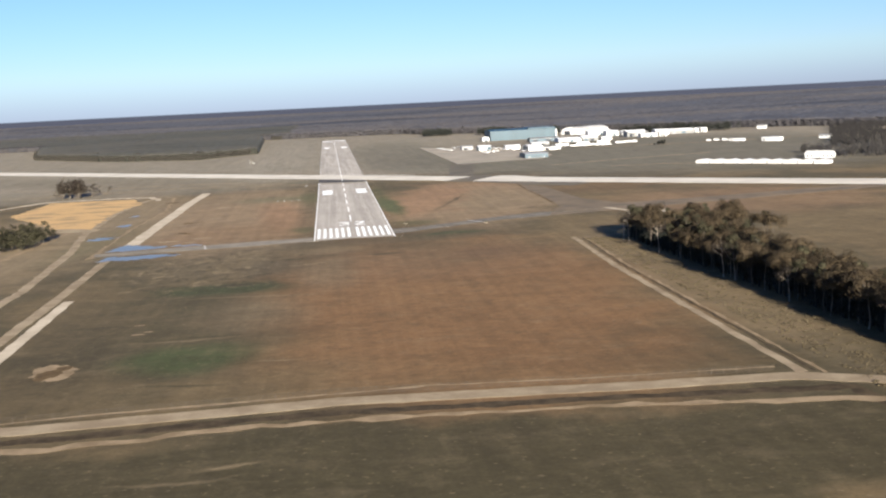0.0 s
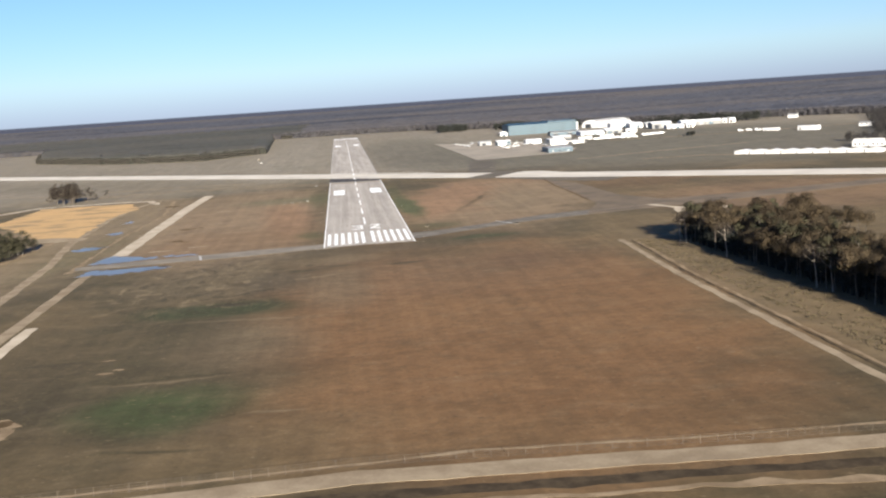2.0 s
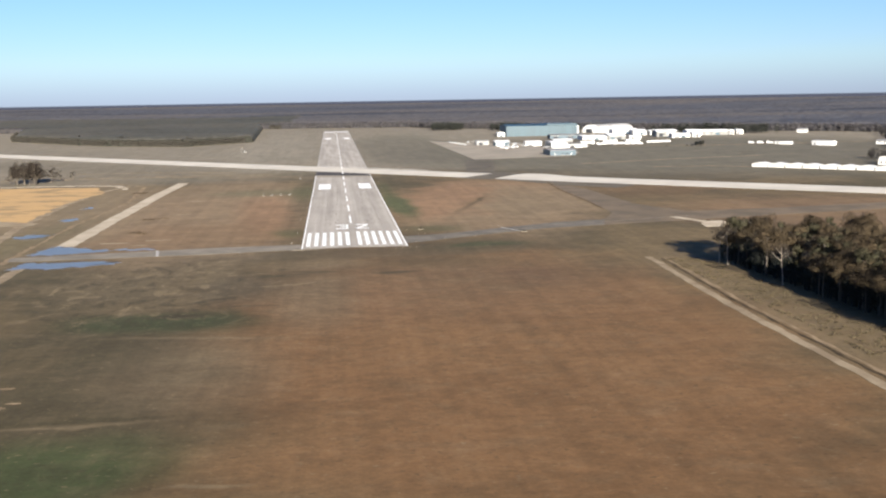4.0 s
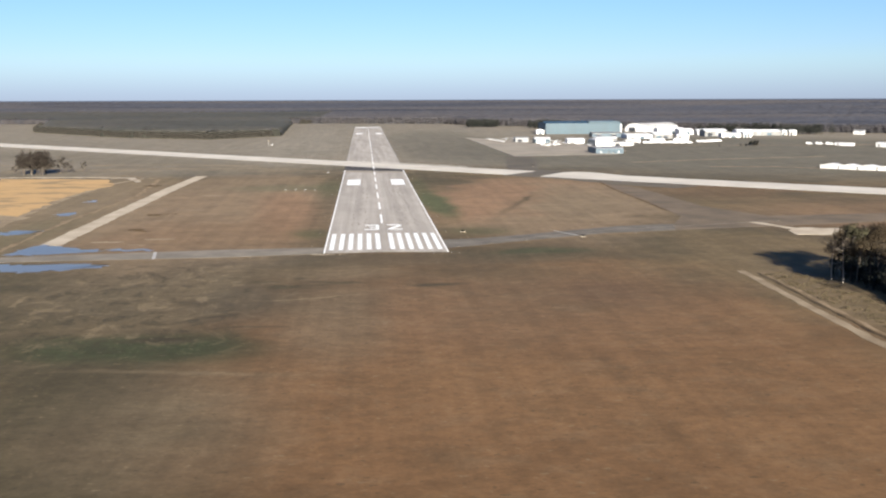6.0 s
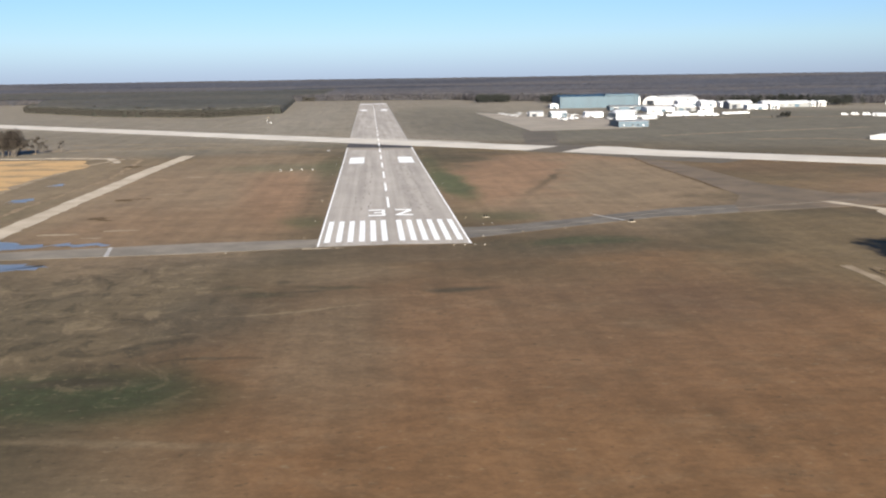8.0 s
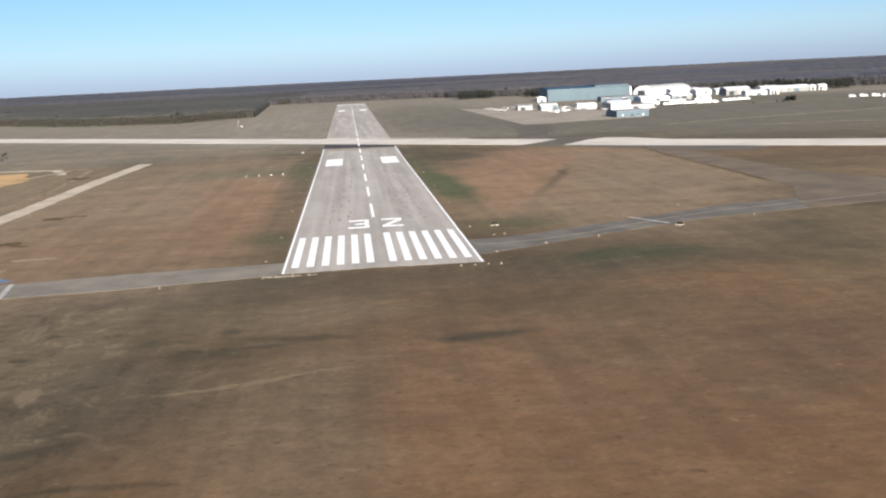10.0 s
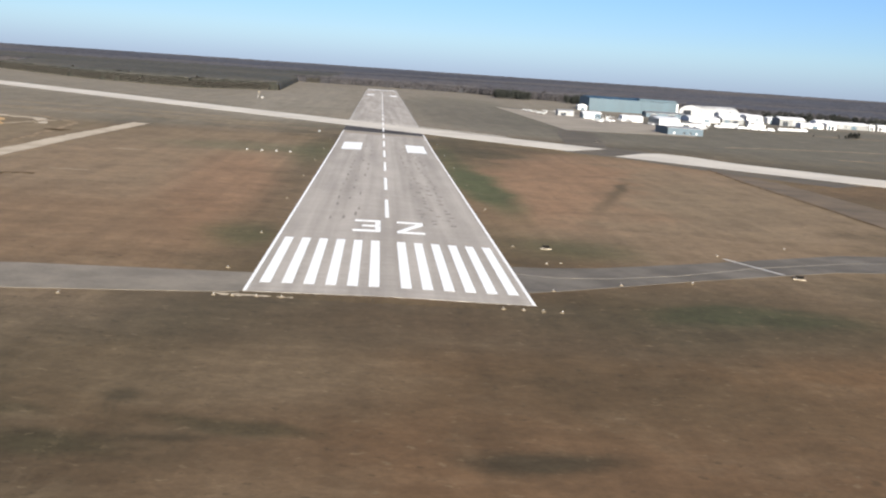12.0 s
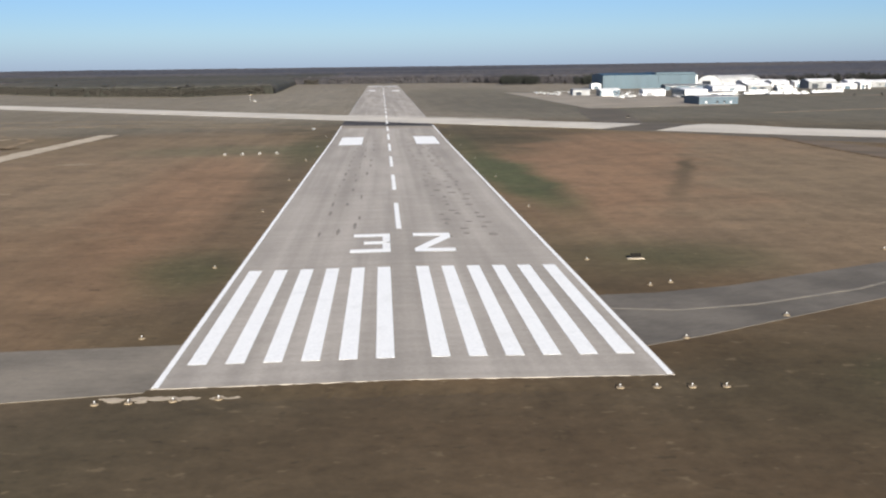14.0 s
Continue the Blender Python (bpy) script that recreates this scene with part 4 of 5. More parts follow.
# sides turned from the sun: crown colour and a gentler slope lighten them
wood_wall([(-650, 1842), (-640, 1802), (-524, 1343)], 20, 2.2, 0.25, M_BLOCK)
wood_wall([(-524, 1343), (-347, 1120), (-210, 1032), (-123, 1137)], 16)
# eastern side lightened the same way, by colour and slope
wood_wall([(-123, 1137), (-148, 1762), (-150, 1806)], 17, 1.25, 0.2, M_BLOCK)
wood_wall([(-1500, 1902), (-640, 1802), (-600, 1800)], 18, 1.0, 1.2, M_FARSHADE, "grey leafless trees closing the far side of the western fields")
wood_wall([(-192, 1777), (-148, 1768), (150, 1708), (190, 1598), (300, 1508), (420, 1378), (600, 1228), (760, 1098), (900, 868), (1100, 788), (1900, 715)], 19, 1.0, 1.2, M_FARSHADE,
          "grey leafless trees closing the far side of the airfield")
for (x0, x1, y0, y1, count, seed) in ((176, 232, 1480, 1540, 90, 21), (275, 330, 1420, 1480, 80, 22), (384, 408, 1300, 1345, 40, 23), (480, 620, 1140, 1190, 110, 24),
                                      (590, 660, 1085, 1140, 60, 25)):
    rng = np.random.default_rng(seed)
    tree_belt("evergreen_grove", "dark evergreen trees behind the airfield buildings", rng.uniform(x0, x1, count), rng.uniform(y0, y1, count),
              rng.uniform(9, 16, count), rng.uniform(2.2, 3.6, count), M_EVERGREEN, 150, 0.6, seed)


def tree_model(seed, height, leaves, leaf_mat, conifer=False, dense=900, low=0.38, slim=0.6, spread=1.0):
    """A tapered trunk with limbs, and a crown of many small clumps."""
    rnd = random.Random(seed)
    rng = np.random.default_rng(seed)
    root = empty("tree")
    bm = bmesh.new()
    lean = Vector((rnd.uniform(-0.06, 0.06), rnd.uniform(-0.06, 0.06), 1))
    r0 = height * 0.016 + 0.06
    pts = [Vector((0, 0, -0.3))]
    for k in range(1, 6):
        h = height * 0.9 * k / 5
        pts.append(Vector((lean.x * h + rnd.uniform(-0.25, 0.25), lean.y * h + rnd.uniform(-0.25, 0.25), h)))
    for k in range(5):
        rod(bm, pts[k], pts[k + 1], r0 * (1 - k / 5.5), r0 * (1 - (k + 1) / 5.5), 6)
    centres, radii = [], []
    limbs = 11 if not conifer else 9
    bole = M_BARK
    if leaf_mat is M_TWIGS and low > 0.5:
        limbs, bole = 5, M_PALEBARK
    for k in range(limbs):
        f = rnd.uniform(low, 0.92)
        a = 6.2832 * (k / limbs) + rnd.uniform(-0.4, 0.4)
        reach = height * (0.24 if not conifer else 0.16) * (1.15 - 0.55 * f) * rnd.uniform(0.7, 1.25)
        start = Vector((lean.x * height * f, lean.y * height * f, height * f * 0.9))
        tip = start + Vector((math.cos(a) * reach, math.sin(a) * reach, reach * rnd.uniform(0.25, 0.75)))
        rod(bm, start, tip, r0 * 0.4, r0 * 0.12, 5)
        for _ in range(2):
            side = tip + Vector((rnd.uniform(-1, 1), rnd.uniform(-1, 1), rnd.uniform(0.1, 0.9))) * reach * 0.5
            rod(bm, start.lerp(tip, rnd.uniform(0.4, 0.8)), side, r0 * 0.18, r0 * 0.05, 4)
            centres.append(side)
            radii.append((reach * 0.42 * spread, reach * 0.42 * spread, reach * 0.34 * spread))
        centres.append(tip)
        radii.append((reach * 0.5 * spread, reach * 0.5 * spread, reach * 0.4 * spread))
    centres.append(Vector((lean.x * height, lean.y * height, height * 0.93)))
    radii.append((height * 0.09, height * 0.09, height * 0.1))
    part("trunk", bm, bole, root)
    v, q, vn = leaf_clumps(rng, np.array([tuple(c) for c in centres]), np.array(radii), max(6, dense // len(centres)), leaves, slim)
    part("crown", quads_mesh("crown", v, q, vn), leaf_mat, root)
    return root


def plant(models, spots, label, group, rnd):
    first = set()
    for x, y, s in spots:
        src = models[rnd.randrange(len(models))]
        m = pose(x, y, gz(y), 0, 0, rnd.uniform(0, 360)) @ Matrix.Diagonal((s * rnd.uniform(0.9, 1.1), s * rnd.uniform(0.9, 1.1), s, 1))
        if src.name in first:
            ob = copy_thing(src, m)
        else:
            ob = src
            first.add(src.name)
        ob.matrix_basis = m
        tagged(ob, label, "tree", group)


rnd = random.Random(8)
oaks = [tree_model(100 + k, 15.5, 0.36, M_LEAF, dense=3600, low=0.64, slim=0.2, spread=1.7) for k in range(5)] + [tree_model(110 + k, 16.0, 0.4, M_PINE, True, 2200, low=0.5, slim=0.25, spread=1.4) for k in range(2)]
spots = []
tries = 0
while len(spots) < 290 and tries < 20000:
    tries += 1
    y = rnd.uniform(-430, -62)
    near = 134 + (-38 - y) * 0.042
    depth = 62 if y > -122 else (22 if y < -150 else 34)
    x = near + rnd.uniform(0, 1) ** 1.3 * depth
    if all((x - a) ** 2 + (y - b) ** 2 > 8.5 for a, b, _ in spots):
        spots.append((x, y, rnd.uniform(0.72, 1.1)))
plant(oaks, spots, "tall winter tree with russet crown and pale trunk", "trees of the eastern wood", rnd)
pale = [tree_model(180 + k, 14.5, 0.7, M_TWIGS, dense=600, low=0.6, slim=0.08, spread=1.5) for k in range(2)]
plant(pale, [(133.5 + (-38 - y) * 0.042 + rnd.uniform(-1, 0.6), y, rnd.uniform(0.85, 1.05)) for y in (-72, -78, -124, -196, -205, -251, -312)],
      "leafless tree with a pale straight trunk", "pale-barked trees of the eastern wood", rnd)
# near-black shrubs deepen the shade beneath the crowns by their colour
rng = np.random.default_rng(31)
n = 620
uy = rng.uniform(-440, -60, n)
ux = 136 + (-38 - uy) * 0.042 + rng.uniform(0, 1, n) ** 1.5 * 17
tree_belt("undergrowth", "dense shrubs and saplings coloured dark for woodland shade", ux, uy, rng.uniform(4.0, 9.5, n), rng.uniform(1.2, 2.3, n), M_EVERGREEN, 100, 0.42, 34)
rng = np.random.default_rng(51)
n = 900
ty = rng.uniform(-400, -60, n)
row = np.clip(np.floor(rng.uniform(0, 5, n)) / 5 + rng.normal(0, 0.05, n) + 0.05 * np.sin(ty * 0.09), 0.02, 0.98)
tx = 118 + row * (15 + (-38 - ty) * 0.042)
tree_belt("tussocks", "coarse brown weeds and low brambles on the ditch bank", tx, ty, rng.uniform(0.15, 0.5, n), rng.uniform(0.5, 2.0, n), M_WEEDS, 14, 0.24, 52)
bare = [tree_model(130 + k, 14.0, 0.7, M_TWIGS, dense=1000, low=0.18, slim=0.10, spread=1.0) for k in range(3)]
spots = [(-252 + rnd.uniform(-9, 9), 428 + rnd.uniform(-8, 8), rnd.uniform(1.0, 1.35)) for _ in range(17)] + [(-236, 440, 0.9), (-232, 446, 0.8), (-222, 452, 0.6), (-266, 430, 0.6)]
plant(bare, spots, "leafless grey tree standing by the sand pit", "bare grove", rnd)
bushes = [tree_model(140 + k, 12.0, 0.5, M_PINE, dense=1500, low=0.12, slim=0.25, spread=1.5) for k in range(2)]
spots = [(-196 + rnd.uniform(-13, 9), 62 + rnd.uniform(-36, 34), rnd.uniform(0.6, 1.1)) for _ in range(30)]
plant(bushes, spots, "bushy olive-green tree beside the dirt track", "western thicket", rnd)
spots = [(426 + rnd.uniform(-6, 6), 782 + rnd.uniform(-4, 4), rnd.uniform(0.5, 0.75)) for _ in range(9)] + [(413, 768, 0.4), (408, 771, 0.35), (381, 762, 0.3)]
plant([tree_model(150, 8.5, 0.5, M_EVERGREEN, dense=900, low=0.1)], spots, "dark shrub in the open field", "field shrubs", rnd)
rng = np.random.default_rng(41)
yx, yy2 = rng.uniform(452, 640, 420), rng.uniform(330, 500, 420)
behind = (yx + yy2 > 893) & (yx > 0.45 * (yy2 + 590))
yx, yy2 = yx[behind], yy2[behind]
n = len(yx)
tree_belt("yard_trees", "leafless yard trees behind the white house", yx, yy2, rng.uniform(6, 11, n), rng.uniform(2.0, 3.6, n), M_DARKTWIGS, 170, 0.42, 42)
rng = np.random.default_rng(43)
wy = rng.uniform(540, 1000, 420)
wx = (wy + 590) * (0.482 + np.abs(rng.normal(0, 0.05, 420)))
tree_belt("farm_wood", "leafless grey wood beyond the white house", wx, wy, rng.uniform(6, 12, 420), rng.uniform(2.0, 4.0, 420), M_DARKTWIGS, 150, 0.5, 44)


# ---- buildings ----
def gable(x0, x1, y0, y1, h, rise, along="x", over=0.4, thick=0.25):
    """A pitched roof slab over a plan, ridge along x or y."""
    bm = bmesh.new()
    a0, a1, b0, b1 = (x0 - over, x1 + over, y0 - over, y1 + over) if along == "x" else (y0 - over, y1 + over, x0 - over, x1 + over)
    mid = (b0 + b1) / 2
    prof = [(b0, h), (mid, h + rise), (b1, h), (b1, h + thick), (mid, h + rise + thick), (b0, h + thick)]
    ends = []
    for a in (a0, a1):
        ends.append([bm.verts.new((a, b, z) if along == "x" else (b, a, z)) for b, z in prof])
    for i in range(6):
        j = (i + 1) % 6
        bm.faces.new((ends[0][i], ends[0][j], ends[1][j], ends[1][i]))
    bm.faces.new(ends[0])
    bm.faces.new(ends[1][::-1])
    bmesh.ops.recalc_face_normals(bm, faces=bm.faces[:])
    return bm


def gable_walls(x0, x1, y0, y1, h, rise, along="x"):
    bm = box(x0, x1, y0, y1, -0.3, h)
    if rise:
        if along == "x":
            for x in (x0, x1):
                vs = [bm.verts.new(p) for p in ((x, y0, h), (x, y1, h), (x, (y0 + y1) / 2, h + rise))]
                bm.faces.new(vs)
        else:
            for y in (y0, y1):
                vs = [bm.verts.new(p) for p in ((x0, y, h), (x1, y, h), ((x0 + x1) / 2, y, h + rise))]
                bm.faces.new(vs)
    return bm


def building(name, label, category, x, y, width, depth, h, rise=1.5, along="x", wall=None, roof=None, turn=0.0, doors=(), windows=(), rail=None, side=None):
    """A building whose front's left corner stands at x, y; the front looks back along the runway. doors: (from, to, height, material); windows: (from, sill, width, height)."""
    root = empty(name, pose(x, y, gz(y), 0, 0, turn))
    tagged(root, label, category)
    part("wall", gable_walls(0, width, 0, depth, h, rise, along), wall or M_WHITE, root)
    part("roof", gable(0, width, 0, depth, h + 0.01, rise, along), roof or M_ROOF, root)
    # side: dark sheet over the wall turned from the sun, its shade as colour
    if side:
        part("side_shade", box(-0.12, 0.0, -0.05, depth, -0.2, h - 0.05), side, root, "dark teal sheet toning the side wall as shaded")
    for d0, d1, dh, dm in doors:
        door = part("door", box(d0, d1, -0.14, 0.0, 0, dh, bevel=0.03), dm, root)
        part("door_rail", box(d0 - 0.2, d1 + 0.2, -0.26, -0.15, dh, dh + 0.3), rail or M_METAL, door)
    for w0, sill, ww, wh in windows:
        win = part("window", box(w0, w0 + ww, -0.1, 0.0, sill, sill + wh), M_GLASS, root)
        part("window_frame", box(w0 - 0.1, w0 + ww + 0.1, -0.13, -0.03, sill - 0.12, sill - 0.02), M_WHITE, win)
    return root


big = building("hangar", "large teal-blue metal hangar with pale sliding doors", "hangar", 255, 1150, 111, 66, 15.5, 2.2, "x", M_BLUE, M_BLUE,
               doors=[(5 + 12.7 * k, 16.5 + 12.7 * k, 5.2, M_BLUE) for k in range(8)], rail=M_BLUE)
part("roof_monitor", box(64, 110, 6, 60, 16.0, 18.2, bevel=0.2), M_BLUE, big, "raised teal roof section")
part("end_wall", box(109.6, 111.5, -0.4, 66, -0.2, 14.5), M_WHITE, big, "white metal end wall")
for k in range(9):
    part("pilaster", box(1.9 + 12.7 * k, 2.5 + 12.7 * k, -0.35, 0, 0, 15.4), M_BLUE, big)
building("storage_building", "small white metal building beside the big hangar", "building", 242, 1152, 11, 12, 5.5, 1.5, "y", doors=[(3, 8, 3.5, M_PALEBLUE)])
building("hangar", "small white hangar with a pale blue end wall", "hangar", 195, 872, 18, 18, 5.2, 1.6, "x", M_PALEBLUE, M_ROOF, doors=[(1.5, 11.5, 4.6, M_WHITE)], windows=[(14, 2, 2, 1.4)])
building("shed", "grey metal shed beside the apron", "shed", 176, 905, 16, 14, 5.0, 1.2, "x", M_GREYROOF, M_GREYROOF, doors=[(3, 8, 3.6, M_INSIDE)])
front = building("hangar", "low pale-blue metal hangar with white roof edge", "hangar", 219, 648, 27.5, 38, 5.2, 0.8, "x", M_PALEBLUE, M_GREYROOF, side=M_BLUE,
                 windows=[(12, 0.9, 1.6, 1.6), (17, 0.9, 1.6, 1.6)])
for k in range(8):
    part("wall_panel", box(0.15 + 3.4 * k, 3.45 + 3.4 * k, -0.08, 0, 0.2, 5.0, bevel=0.03), M_PALEBLUE, front)
# two plain white panels on the front wall, without any lamp
for wx in (5.0, 22.5):
    part("white_panel", box(wx - 0.55, wx + 0.55, -0.2, -0.09, 0.9, 2.1, bevel=0.05), M_WHITE, front, "white wall panel")
building("hangar", "white hangar with its shaded side wall coloured dark", "hangar", 251, 796, 19, 40, 6.4, 1.4, "x", M_WHITE, M_ROOF, doors=[(3, 15, 4.4, M_WHITE)], side=M_BLUE)
building("workshop", "low white workshop joined to the dark-sided hangar", "building", 271, 800, 24, 22, 3.6, 1.0, "x", M_CREAM, M_GREYROOF, doors=[(3, 9, 2.8, M_INSIDE)], windows=[(13, 1.2, 2, 1.2), (18, 1.2, 2, 1.2)])
building("workshop", "white workshop with a grey roof by the apron", "building", 232, 862, 20, 16, 4.4, 1.6, "x", M_WHITE, M_ROOF, doors=[(3, 8, 3.4, M_GREYROOF)], windows=[(12, 1.4, 2, 1.2)])
building("workshop", "long pale teal workshop before the big hangar", "building", 300, 1042, 46, 20, 4.8, 1.6, "x", M_PALEBLUE, M_GREYWALL, doors=[(5, 12, 3.8, M_INSIDE), (26, 33, 3.8, M_INSIDE)])


def arch_hangar(x, y, width, depth, h, turn):
    root = empty("arched_hangar", pose(x, y, gz(y), rz=turn))
    tagged(root, "white barrel-roofed hangar with a dark panel as open door", "hangar")
    bm = bmesh.new()
    rows = []
    n = 18
    for yy in (0, depth):
        rows.append([bm.verts.new((width * (0.5 - 0.5 * math.cos(math.pi * k / n)), yy, 3.0 + (h - 3.0) * math.sin(math.pi * k / n))) for k in range(n + 1)])
    for k in range(n):
        bm.faces.new((rows[0][k], rows[0][k + 1], rows[1][k + 1], rows[1][k]))
    bmesh.ops.solidify(bm, geom=bm.faces[:], thickness=0.3)
    part("roof", bm, M_ROOF, root)
    bm = bmesh.new()
    for yy in (0.4, depth - 0.4):
        vs = [bm.verts.new((0.3, yy, -0.3)), bm.verts.new((width - 0.3, yy, -0.3))]
        vs += [bm.verts.new((width * (0.5 - 0.49 * math.cos(math.pi * k / n)), yy, 3.0 + (h - 3.2) * math.sin(math.pi * k / n))) for k in range(n, -1, -1)]
        bm.faces.new(vs)
    box(0.1, 0.5, 0.4, depth - 0.4, -0.3, 3.1, bm)
    box(width - 0.5, width - 0.1, 0.4, depth - 0.4, -0.3, 3.1, bm)
    bmesh.ops.recalc_face_normals(bm, faces=bm.faces[:])
    part("wall", bm, M_WHITE, root)
    # the doorway is a dark panel before the wall, not an opening
    part("door", box(7.5, 19.5, 0.05, 0.3, 0, 6.4, bevel=0.04), M_INSIDE, root, "dark panel for the shade of an open doorway")
    part("door", box(20.2, 30, 0.05, 0.3, 0, 6.4, bevel=0.04), M_WHITE, root)
    return root


arch_hangar(394, 1243, 36, 92, 13.0, -50)
WHITES = [  # x, y, width, depth, height, rise
    (334, 986, 34, 34, 4.2, 1.8), (369, 982, 24, 30, 5.4, 2.6), (397, 976, 16, 12, 4.0, 1.4), (440, 1108, 20, 26, 6.0, 2.6), (463, 1098, 16, 24, 5.2, 2.2),
    (453, 1034, 30, 26, 7.6, 2.6), (466, 1004, 26, 16, 4.4, 1.6), (494, 1000, 11, 18, 6.0, 1.4), (506, 1058, 22, 20, 6.6, 2.0), (530, 1062, 40, 22, 5.6, 2.2),
    (572, 1064, 7, 12, 6.0, 1.0), (581, 1060, 10, 14, 6.4, 1.2), (420, 1150, 40, 24, 6.0, 2.4), (282, 934, 26, 18, 3.2, 1.2),
]
WALLS = [M_WHITE, M_GREYWALL, M_CREAM, M_CREAM]
WORDS = ["white metal airfield workshop with white roof", "grey airfield workshop with a bright white roof", "cream airfield workshop with white roof", "cream airfield workshop with a bright white roof"]
for k, (x, y, w, d, h, rise) in enumerate(WHITES):
    shop = building("workshop", WORDS[k % 4], "building", x, y, w, d, h, rise, "x", WALLS[k % 4], M_ROOF,
             doors=[(w * 0.12 + 0.38 * w * j, w * 0.12 + 0.38 * w * j + min(6, w * 0.25), h * 0.75, (M_GREYROOF, M_PALEBLUE, M_INSIDE)[(k + j) % 3]) for j in range(2)],
             windows=[(w * 0.32 + 3.6 * j, h * 0.35, 1.8, 1.2) for j in range(max(1, int(w * 0.16 / 3.6)))])
    if k % 2 == 0:
        vent = part("roof_block", box(w * 0.4, w * 0.4 + 2.5, d * 0.4, d * 0.4 + 2.5, h + rise * 0.6, h + rise + 1.2, bevel=0.1), M_GREYROOF)
        vent.parent = shop
building("storage_building", "small white storage building in the field", "building", 547, 739, 25, 10, 4.4, 0.7, "x", turn=-52, doors=[(2, 5, 3, M_GREYROOF)])
building("farmhouse", "white farmhouse among bare trees", "house", 621, 731, 15, 8, 3.2, 1.8, "x", M_WHITE, M_GREYROOF, turn=-45, windows=[(3, 1.5, 1.4, 1.6), (9, 1.5, 1.4, 1.6)])
building("farmhouse", "white house at the forest edge", "house", 684, 1085, 14, 8, 4.2, 2.0, "x", M_WHITE, M_GREYROOF, turn=-40, windows=[(3, 1.5, 1.4, 1.6), (9, 1.5, 1.4, 1.6)])
house = building("farmhouse", "white two-storey house with pale roof", "house", 456, 416, 26, 12, 3.6, 3.0, "x", M_WHITE, M_CREAM, turn=-45,
                 doors=[(14, 15.2, 2.1, M_GREYROOF)], windows=[(2 + 4.0 * j, 1.2, 1.5, 1.7) for j in range(3)] + [(18 + 4.0 * j, 1.2, 1.5, 1.7) for j in range(3)])
part("chimney", box(9, 10, 5.2, 6.2, 5.5, 7.6), M_CREAM, house, "plain chimney")
building("shed", "low white shed beside parked vans", "shed", 519, 779, 20, 6, 2.6, 0.5, "x", M_WHITE, M_ROOF, turn=-42, doors=[(2, 5, 2.2, M_GREYROOF)], windows=[(9, 1, 2, 0.9)])
# row of nested aircraft shelters
for k in range(9):
    u = k / 9
    x, y = 349 + 92 * u, 428 - 96 * u
    shelter = building("row_hangar", "white metal shelter in a long hangar row", "hangar", x, y, 13.4, 11, 2.5, 1.2, "y", M_WHITE, M_ROOF, turn=-46.2,
                       doors=[(1.2, 12.4, 2.3, M_CREAM)])
    # added dark block, for the dark notches that trees and shadow leave between units
    part("roof_block", box(6.2, 7.2, -0.1, 1.4, 3.5, 4.25, bevel=0.05), M_GREYROOF, shelter, "dark block added for the notches along the row")
    tagged(shelter, group="hangar row")


# ---- aircraft and vehicles ----
def airplane_model():
    """A parked high-wing light airplane, nose to -y."""
    root = empty("airplane")
    bm = bmesh.new()
    prof = [(-3.4, 0.42, 1.25), (-2.6, 0.6, 1.3), (-1.2, 0.68, 1.5), (0.4, 0.62, 1.5), (2.4, 0.36, 1.55), (4.6, 0.14, 1.7)]
    rings = []
    for yy, r, zc in prof:
        rings.append([bm.verts.new((r * math.cos(a), yy, zc + r * 1.15 * math.sin(a))) for a in np.linspace(0, 2 * math.pi, 10, endpoint=False)])
    for a, b in zip(rings, rings[1:]):
        for i in range(10):
            bm.faces.new((a[i], a[(i + 1) % 10], b[(i + 1) % 10], b[i]))
    bm.faces.new(rings[0][::-1])
    bm.faces.new(rings[-1])
    bmesh.ops.recalc_face_normals(bm, faces=bm.faces[:])
    part("fuselage", bm, M_WHITE, root)
    part("wing", box(-5.5, 5.5, -1.5, 0.1, 2.25, 2.42, bevel=0.07), M_WHITE, root)
    part("tailplane", box(-1.8, 1.8, 3.8, 4.7, 1.75, 1.85, bevel=0.04), M_WHITE, root)
    part("fin", box(-0.07, 0.07, 3.6, 4.8, 1.75, 3.1, bevel=0.03), M_WHITE, root)
    part("windscreen", box(-0.5, 0.5, -1.75, -1.2, 1.85, 2.3, bevel=0.08), M_GLASS, root, "dark cabin glazing")
    for wx, wy in ((-1.2, -0.6), (1.2, -0.6), (0, -2.7)):
        leg = part("undercarriage_leg", rod(bmesh.new(), (wx, wy, 0.25), (wx * 0.4, wy, 1.1), 0.06, 0.08), M_METAL, root)
        part("wheel", rod(bmesh.new(), (wx - 0.09, wy, 0.25), (wx + 0.09, wy, 0.25), 0.25, 0.25, 10), M_TYRE, leg)
    part("propeller", box(-0.95, 0.95, -3.52, -3.44, 1.17, 1.33, bevel=0.03), M_BLACK, root)
    return root


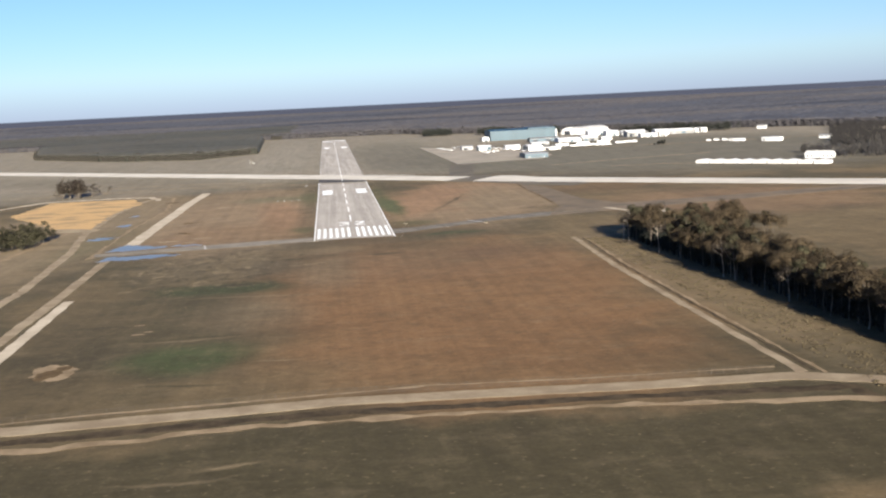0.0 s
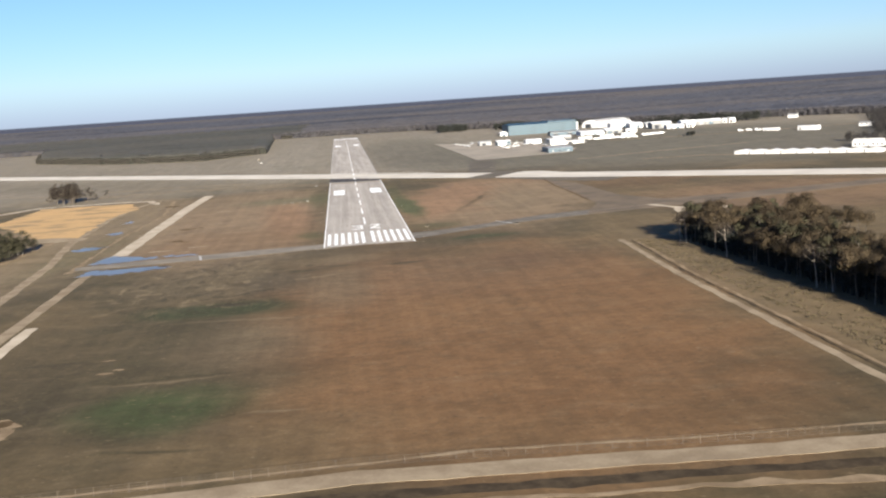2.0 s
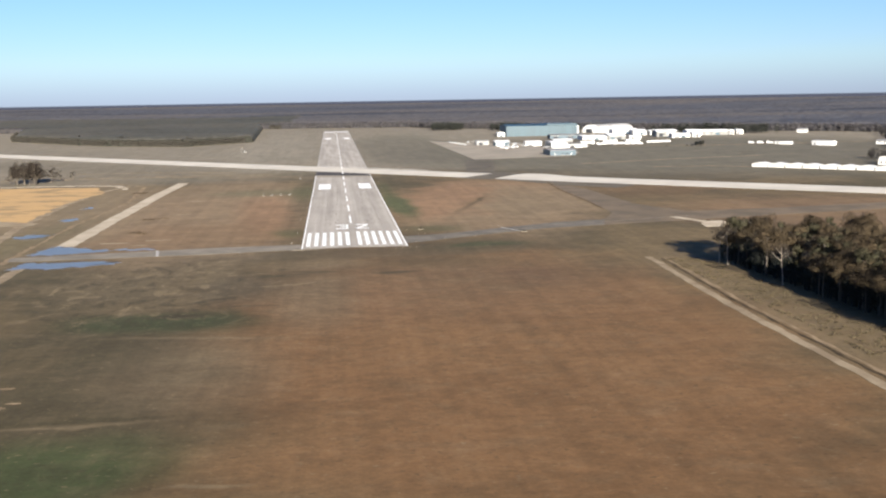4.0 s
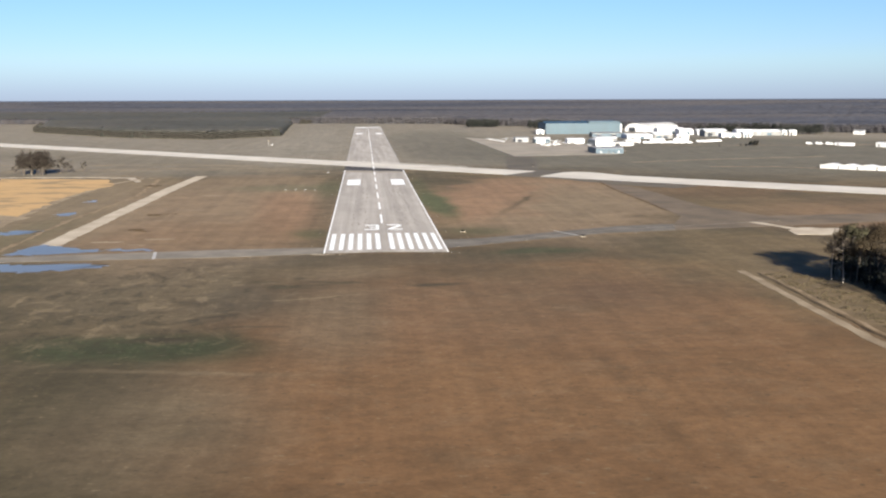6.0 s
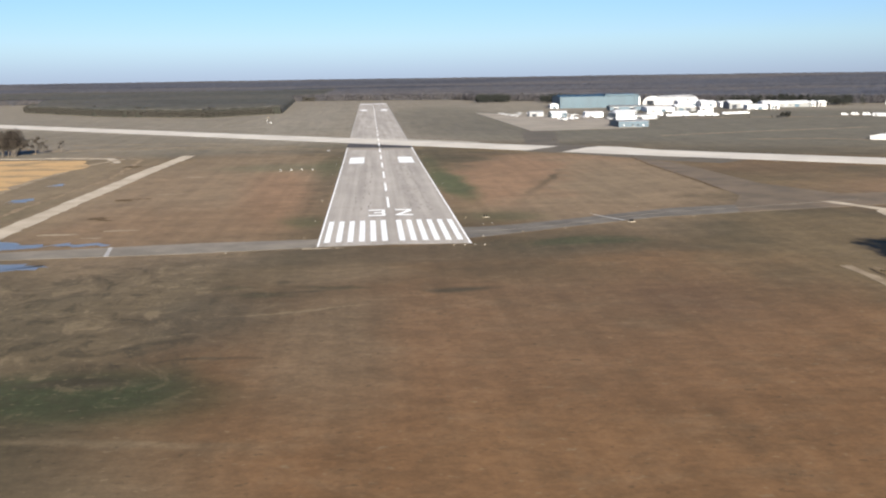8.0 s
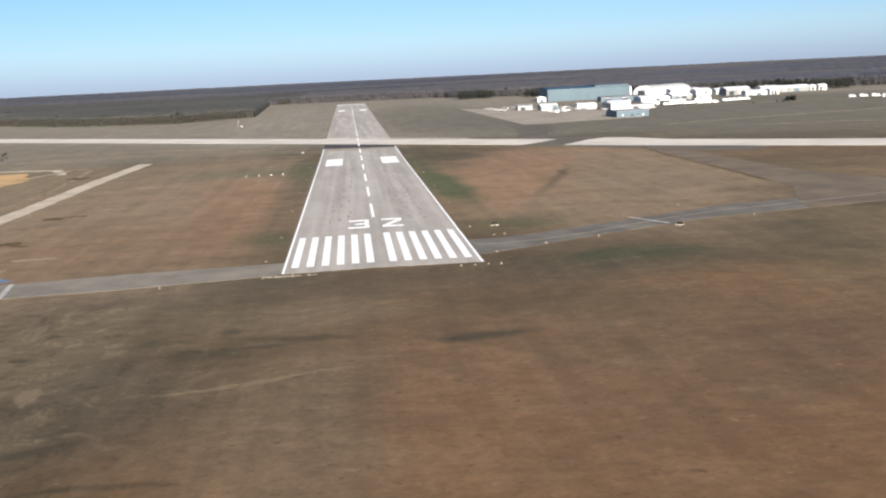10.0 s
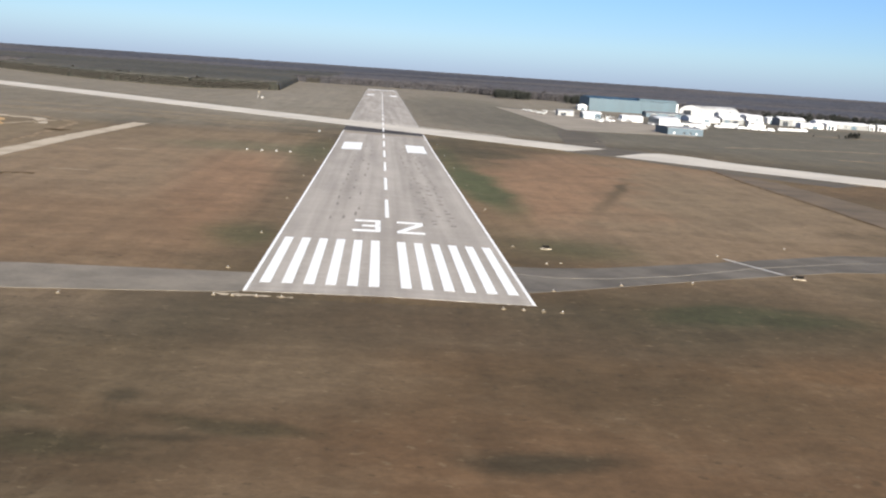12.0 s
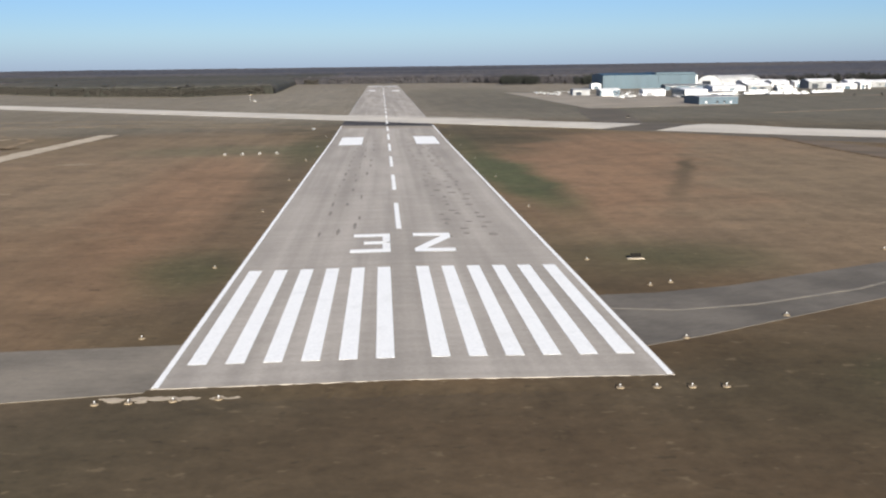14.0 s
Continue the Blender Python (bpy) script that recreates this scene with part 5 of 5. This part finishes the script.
def van_model():
    root = empty("van")
    bm = bmesh.new()
    prof = [(-2.6, 0.45), (2.6, 0.45), (2.6, 1.1), (1.7, 1.25), (1.1, 2.15), (-2.5, 2.2), (-2.6, 1.2)]
    ends = [[bm.verts.new((px, yy, pz)) for px, pz in prof] for yy in (-0.95, 0.95)]
    for i in range(len(prof)):
        j = (i + 1) % len(prof)
        bm.faces.new((ends[0][i], ends[0][j], ends[1][j], ends[1][i]))
    bm.faces.new(ends[0])
    bm.faces.new(ends[1][::-1])
    bmesh.ops.recalc_face_normals(bm, faces=bm.faces[:])
    part("body", bm, M_WHITE, root)
    part("side_window", box(-0.6, 1.2, -0.97, -0.955, 1.35, 1.9), M_GLASS, root)
    for wx in (-1.6, 1.6):
        for wy in (-0.9, 0.9):
            part("wheel", rod(bmesh.new(), (wx, wy - 0.1, 0.36), (wx, wy + 0.1, 0.36), 0.36, 0.36, 10), M_TYRE, root)
    return root


def set_out(model, spots, label, category, group):
    for k, (x, y, turn, *s) in enumerate(spots):
        m = pose(x, y, gz(y) + 0.07, 0, 0, turn) @ Matrix.Scale(s[0] if s else 1.0, 4)
        ob = model if k == 0 else copy_thing(model, m)
        ob.matrix_basis = m
        tagged(ob, label, category, group)


set_out(airplane_model(), [(150, 958, 20), (153, 938, 25), (156, 915, 20), (159, 894, 30), (172, 960, 10), (182, 955, 15), (188, 962, 15), (193, 785, 60, 1.3), (204, 800, 40, 1.2),
                           (219, 868, -30, 1.4), (226, 846, 10), (236, 852, 30), (212, 820, 80), (243, 790, 20), (300, 860, 15), (312, 852, 30), (290, 786, 20), (335, 832, 10)],
        "white parked light airplane on the apron", "airplane", "parked airplanes")
set_out(van_model(), [(322 + 6.5 * k, 848 + 1.2 * k, 3 + 4 * (k % 3), 1.3) for k in range(6)] + [(356 + 8 * k, 842, 5, 1.4) for k in range(3)] +
        [(392 + 7 * k, 868 + 3 * k, 10, 1.4) for k in range(5)] + [(508, 795, -40, 1.5), (516, 785, -40, 1.6), (499, 801, -40, 1.3), (240, 842, 0, 1.3)],
        "white van parked before the workshops", "van", "parked vans")
for k in range(3):
    x, y = 306 + 34 * k, 880 + 16 * k
    building("trailer", "low white office trailer by the workshops", "trailer", x, y, 18, 5, 2.9, 0.3, "x", M_WHITE, M_ROOF, windows=[(2 + 4 * j, 1.1, 1.2, 0.9) for j in range(4)])


# ---- airfield lights and signs ----
def approach_light():
    root = empty("runway_light")
    part("base_plate", rod(bmesh.new(), (0, 0, -0.02), (0, 0, 0.06), 0.36, 0.36, 12), M_GRAVEL, root, "pale concrete base")
    part("stem", rod(bmesh.new(), (0, 0, 0.06), (0, 0, 0.20), 0.04, 0.04, 8), M_METAL, root)
    part("lens", rod(bmesh.new(), (0, 0, 0.20), (0, 0, 0.33), 0.07, 0.055, 10), M_CREAM, root)
    return root


lamps = [(x, -3.6 - 0.06 * abs(x), 0) for x in (-26.5, -23.8, -20.2, -16.5, 17.2, 20.3, 23.3, 26.2)]
lamps += [(s * 26.2, 57 + 61 * k, 0) for k in range(24) for s in (-1, 1) if not 400 < 57 + 61 * k < 590]
lamps += [(27.5, 11.5, 0), (41, 20, 0), (55.5, 25.5, 0), (33.5, 39.5, 0), (71, 60, 0), (79.5, 38, 0), (92, 76, 0), (-27.5, 17, 0), (-48, -9.5, 0), (104, 46, 0), (30.5, 38.0, 0)]
set_out(approach_light(), lamps, "small white runway edge light on a concrete base", "light", "runway lights")


def slope_unit():
    root = empty("approach_slope_unit")
    part("housing", box(-0.8, 0.8, -0.5, 0.7, 0.55, 1.25, bevel=0.06), M_CREAM, root, "white lamp housing")
    part("lens", box(-0.6, 0.6, -0.53, -0.505, 0.7, 1.1), M_GLASS, root)
    for lx in (-0.6, 0.6):
        for ly in (-0.3, 0.5):
            part("leg", rod(bmesh.new(), (lx, ly, 0), (lx, ly, 0.55), 0.05, 0.05, 6), M_METAL, root)
    part("footing", box(-1.2, 1.2, -0.9, 1.1, -0.1, 0.06), M_APRON, root, "pale concrete footing")
    return root


set_out(slope_unit(), [(-55, 268, 0, 0.5), (-49.3, 268.5, 0, 0.5), (-43.6, 269, 0, 0.5), (-38, 269.5, 0, 0.5)], "white approach slope lamp unit in the grass", "light", "approach slope units")


def taxi_sign(x, y, turn, k):
    root = empty("taxiway_sign", pose(x, y, gz(y), 0, 0, turn))
    tagged(root, "low black taxiway sign on a concrete slab", "sign")
    part("slab", box(-1.2, 1.2, -0.45, 0.45, -0.05, 0.10, bevel=0.03), M_STRIP, root, "pale concrete slab")
    part("panel", box(-0.75, 0.75, -0.1, 0.1, 0.22, 0.78, bevel=0.03), M_BLACK, root)
    for lx in (-0.6, 0.6):
        part("post", rod(bmesh.new(), (lx, 0, 0.1), (lx, 0, 0.24), 0.05, 0.05, 6), M_METAL, root)


taxi_sign(33.2, 57, 0, 0)
taxi_sign(80, 36.5, -20, 1)
taxi_sign(131, 486, 0, 2)


def wind_sock(x, y):
    root = empty("wind_sock", pose(x, y, gz(y)))
    tagged(root, "faded pale orange wind sock on a mast", "wind sock")
    part("mast", rod(bmesh.new(), (0, 0, -0.2), (0, 0, 6.1), 0.10, 0.07, 8), M_WHITE, root)
    part("sock", rod(bmesh.new(), (0.15, 0, 5.9), (2.2, 0.4, 5.5), 0.32, 0.16, 10), M_ORANGE, root)


wind_sock(-117, 856)
building("shed", "small pale equipment shed in the grass", "shed", -114, 853, 2.6, 2.2, 1.2, 0.2, "x", M_TANWALL, M_GREYROOF, windows=[(1, 1, 1, 0.8)])
building("equipment_box", "small grey equipment cabinet by the runway", "cabinet", -35, 414, 0.8, 0.7, 0.6, 0.03, "x", M_GREYWALL, M_GREYROOF)


# ---- perimeter fence ----
fence = empty("fence", pose(0, 0, 0))
tagged(fence, "thin steel wire fence along the perimeter road", "fence")
post_me = mesh_of("post", rod(bmesh.new(), (0, 0, -0.2), (0, 0, 1.9), 0.035, 0.03, 6))
post_me.materials.append(M_RUST)
line = [(-200, -321), (-93, -330.5), (-13, -326.5), (30, -330), (67, -333.5), (100, -335.5)]
bm = bmesh.new()
for (x0, y0), (x1, y1) in zip(line, line[1:]):
    n = int(math.hypot(x1 - x0, y1 - y0) / 3.2)
    for k in range(n):
        p = part("post", post_me, M_RUST, fence)
        p.location = (x0 + (x1 - x0) * k / n, y0 + (y1 - y0) * k / n, 0)
    for h in (0.3, 0.8, 1.3, 1.8):
        rod(bm, (x0, y0, h), (x1, y1, h), 0.02, 0.02, 4)
part("wire", bm, M_RUST, fence)
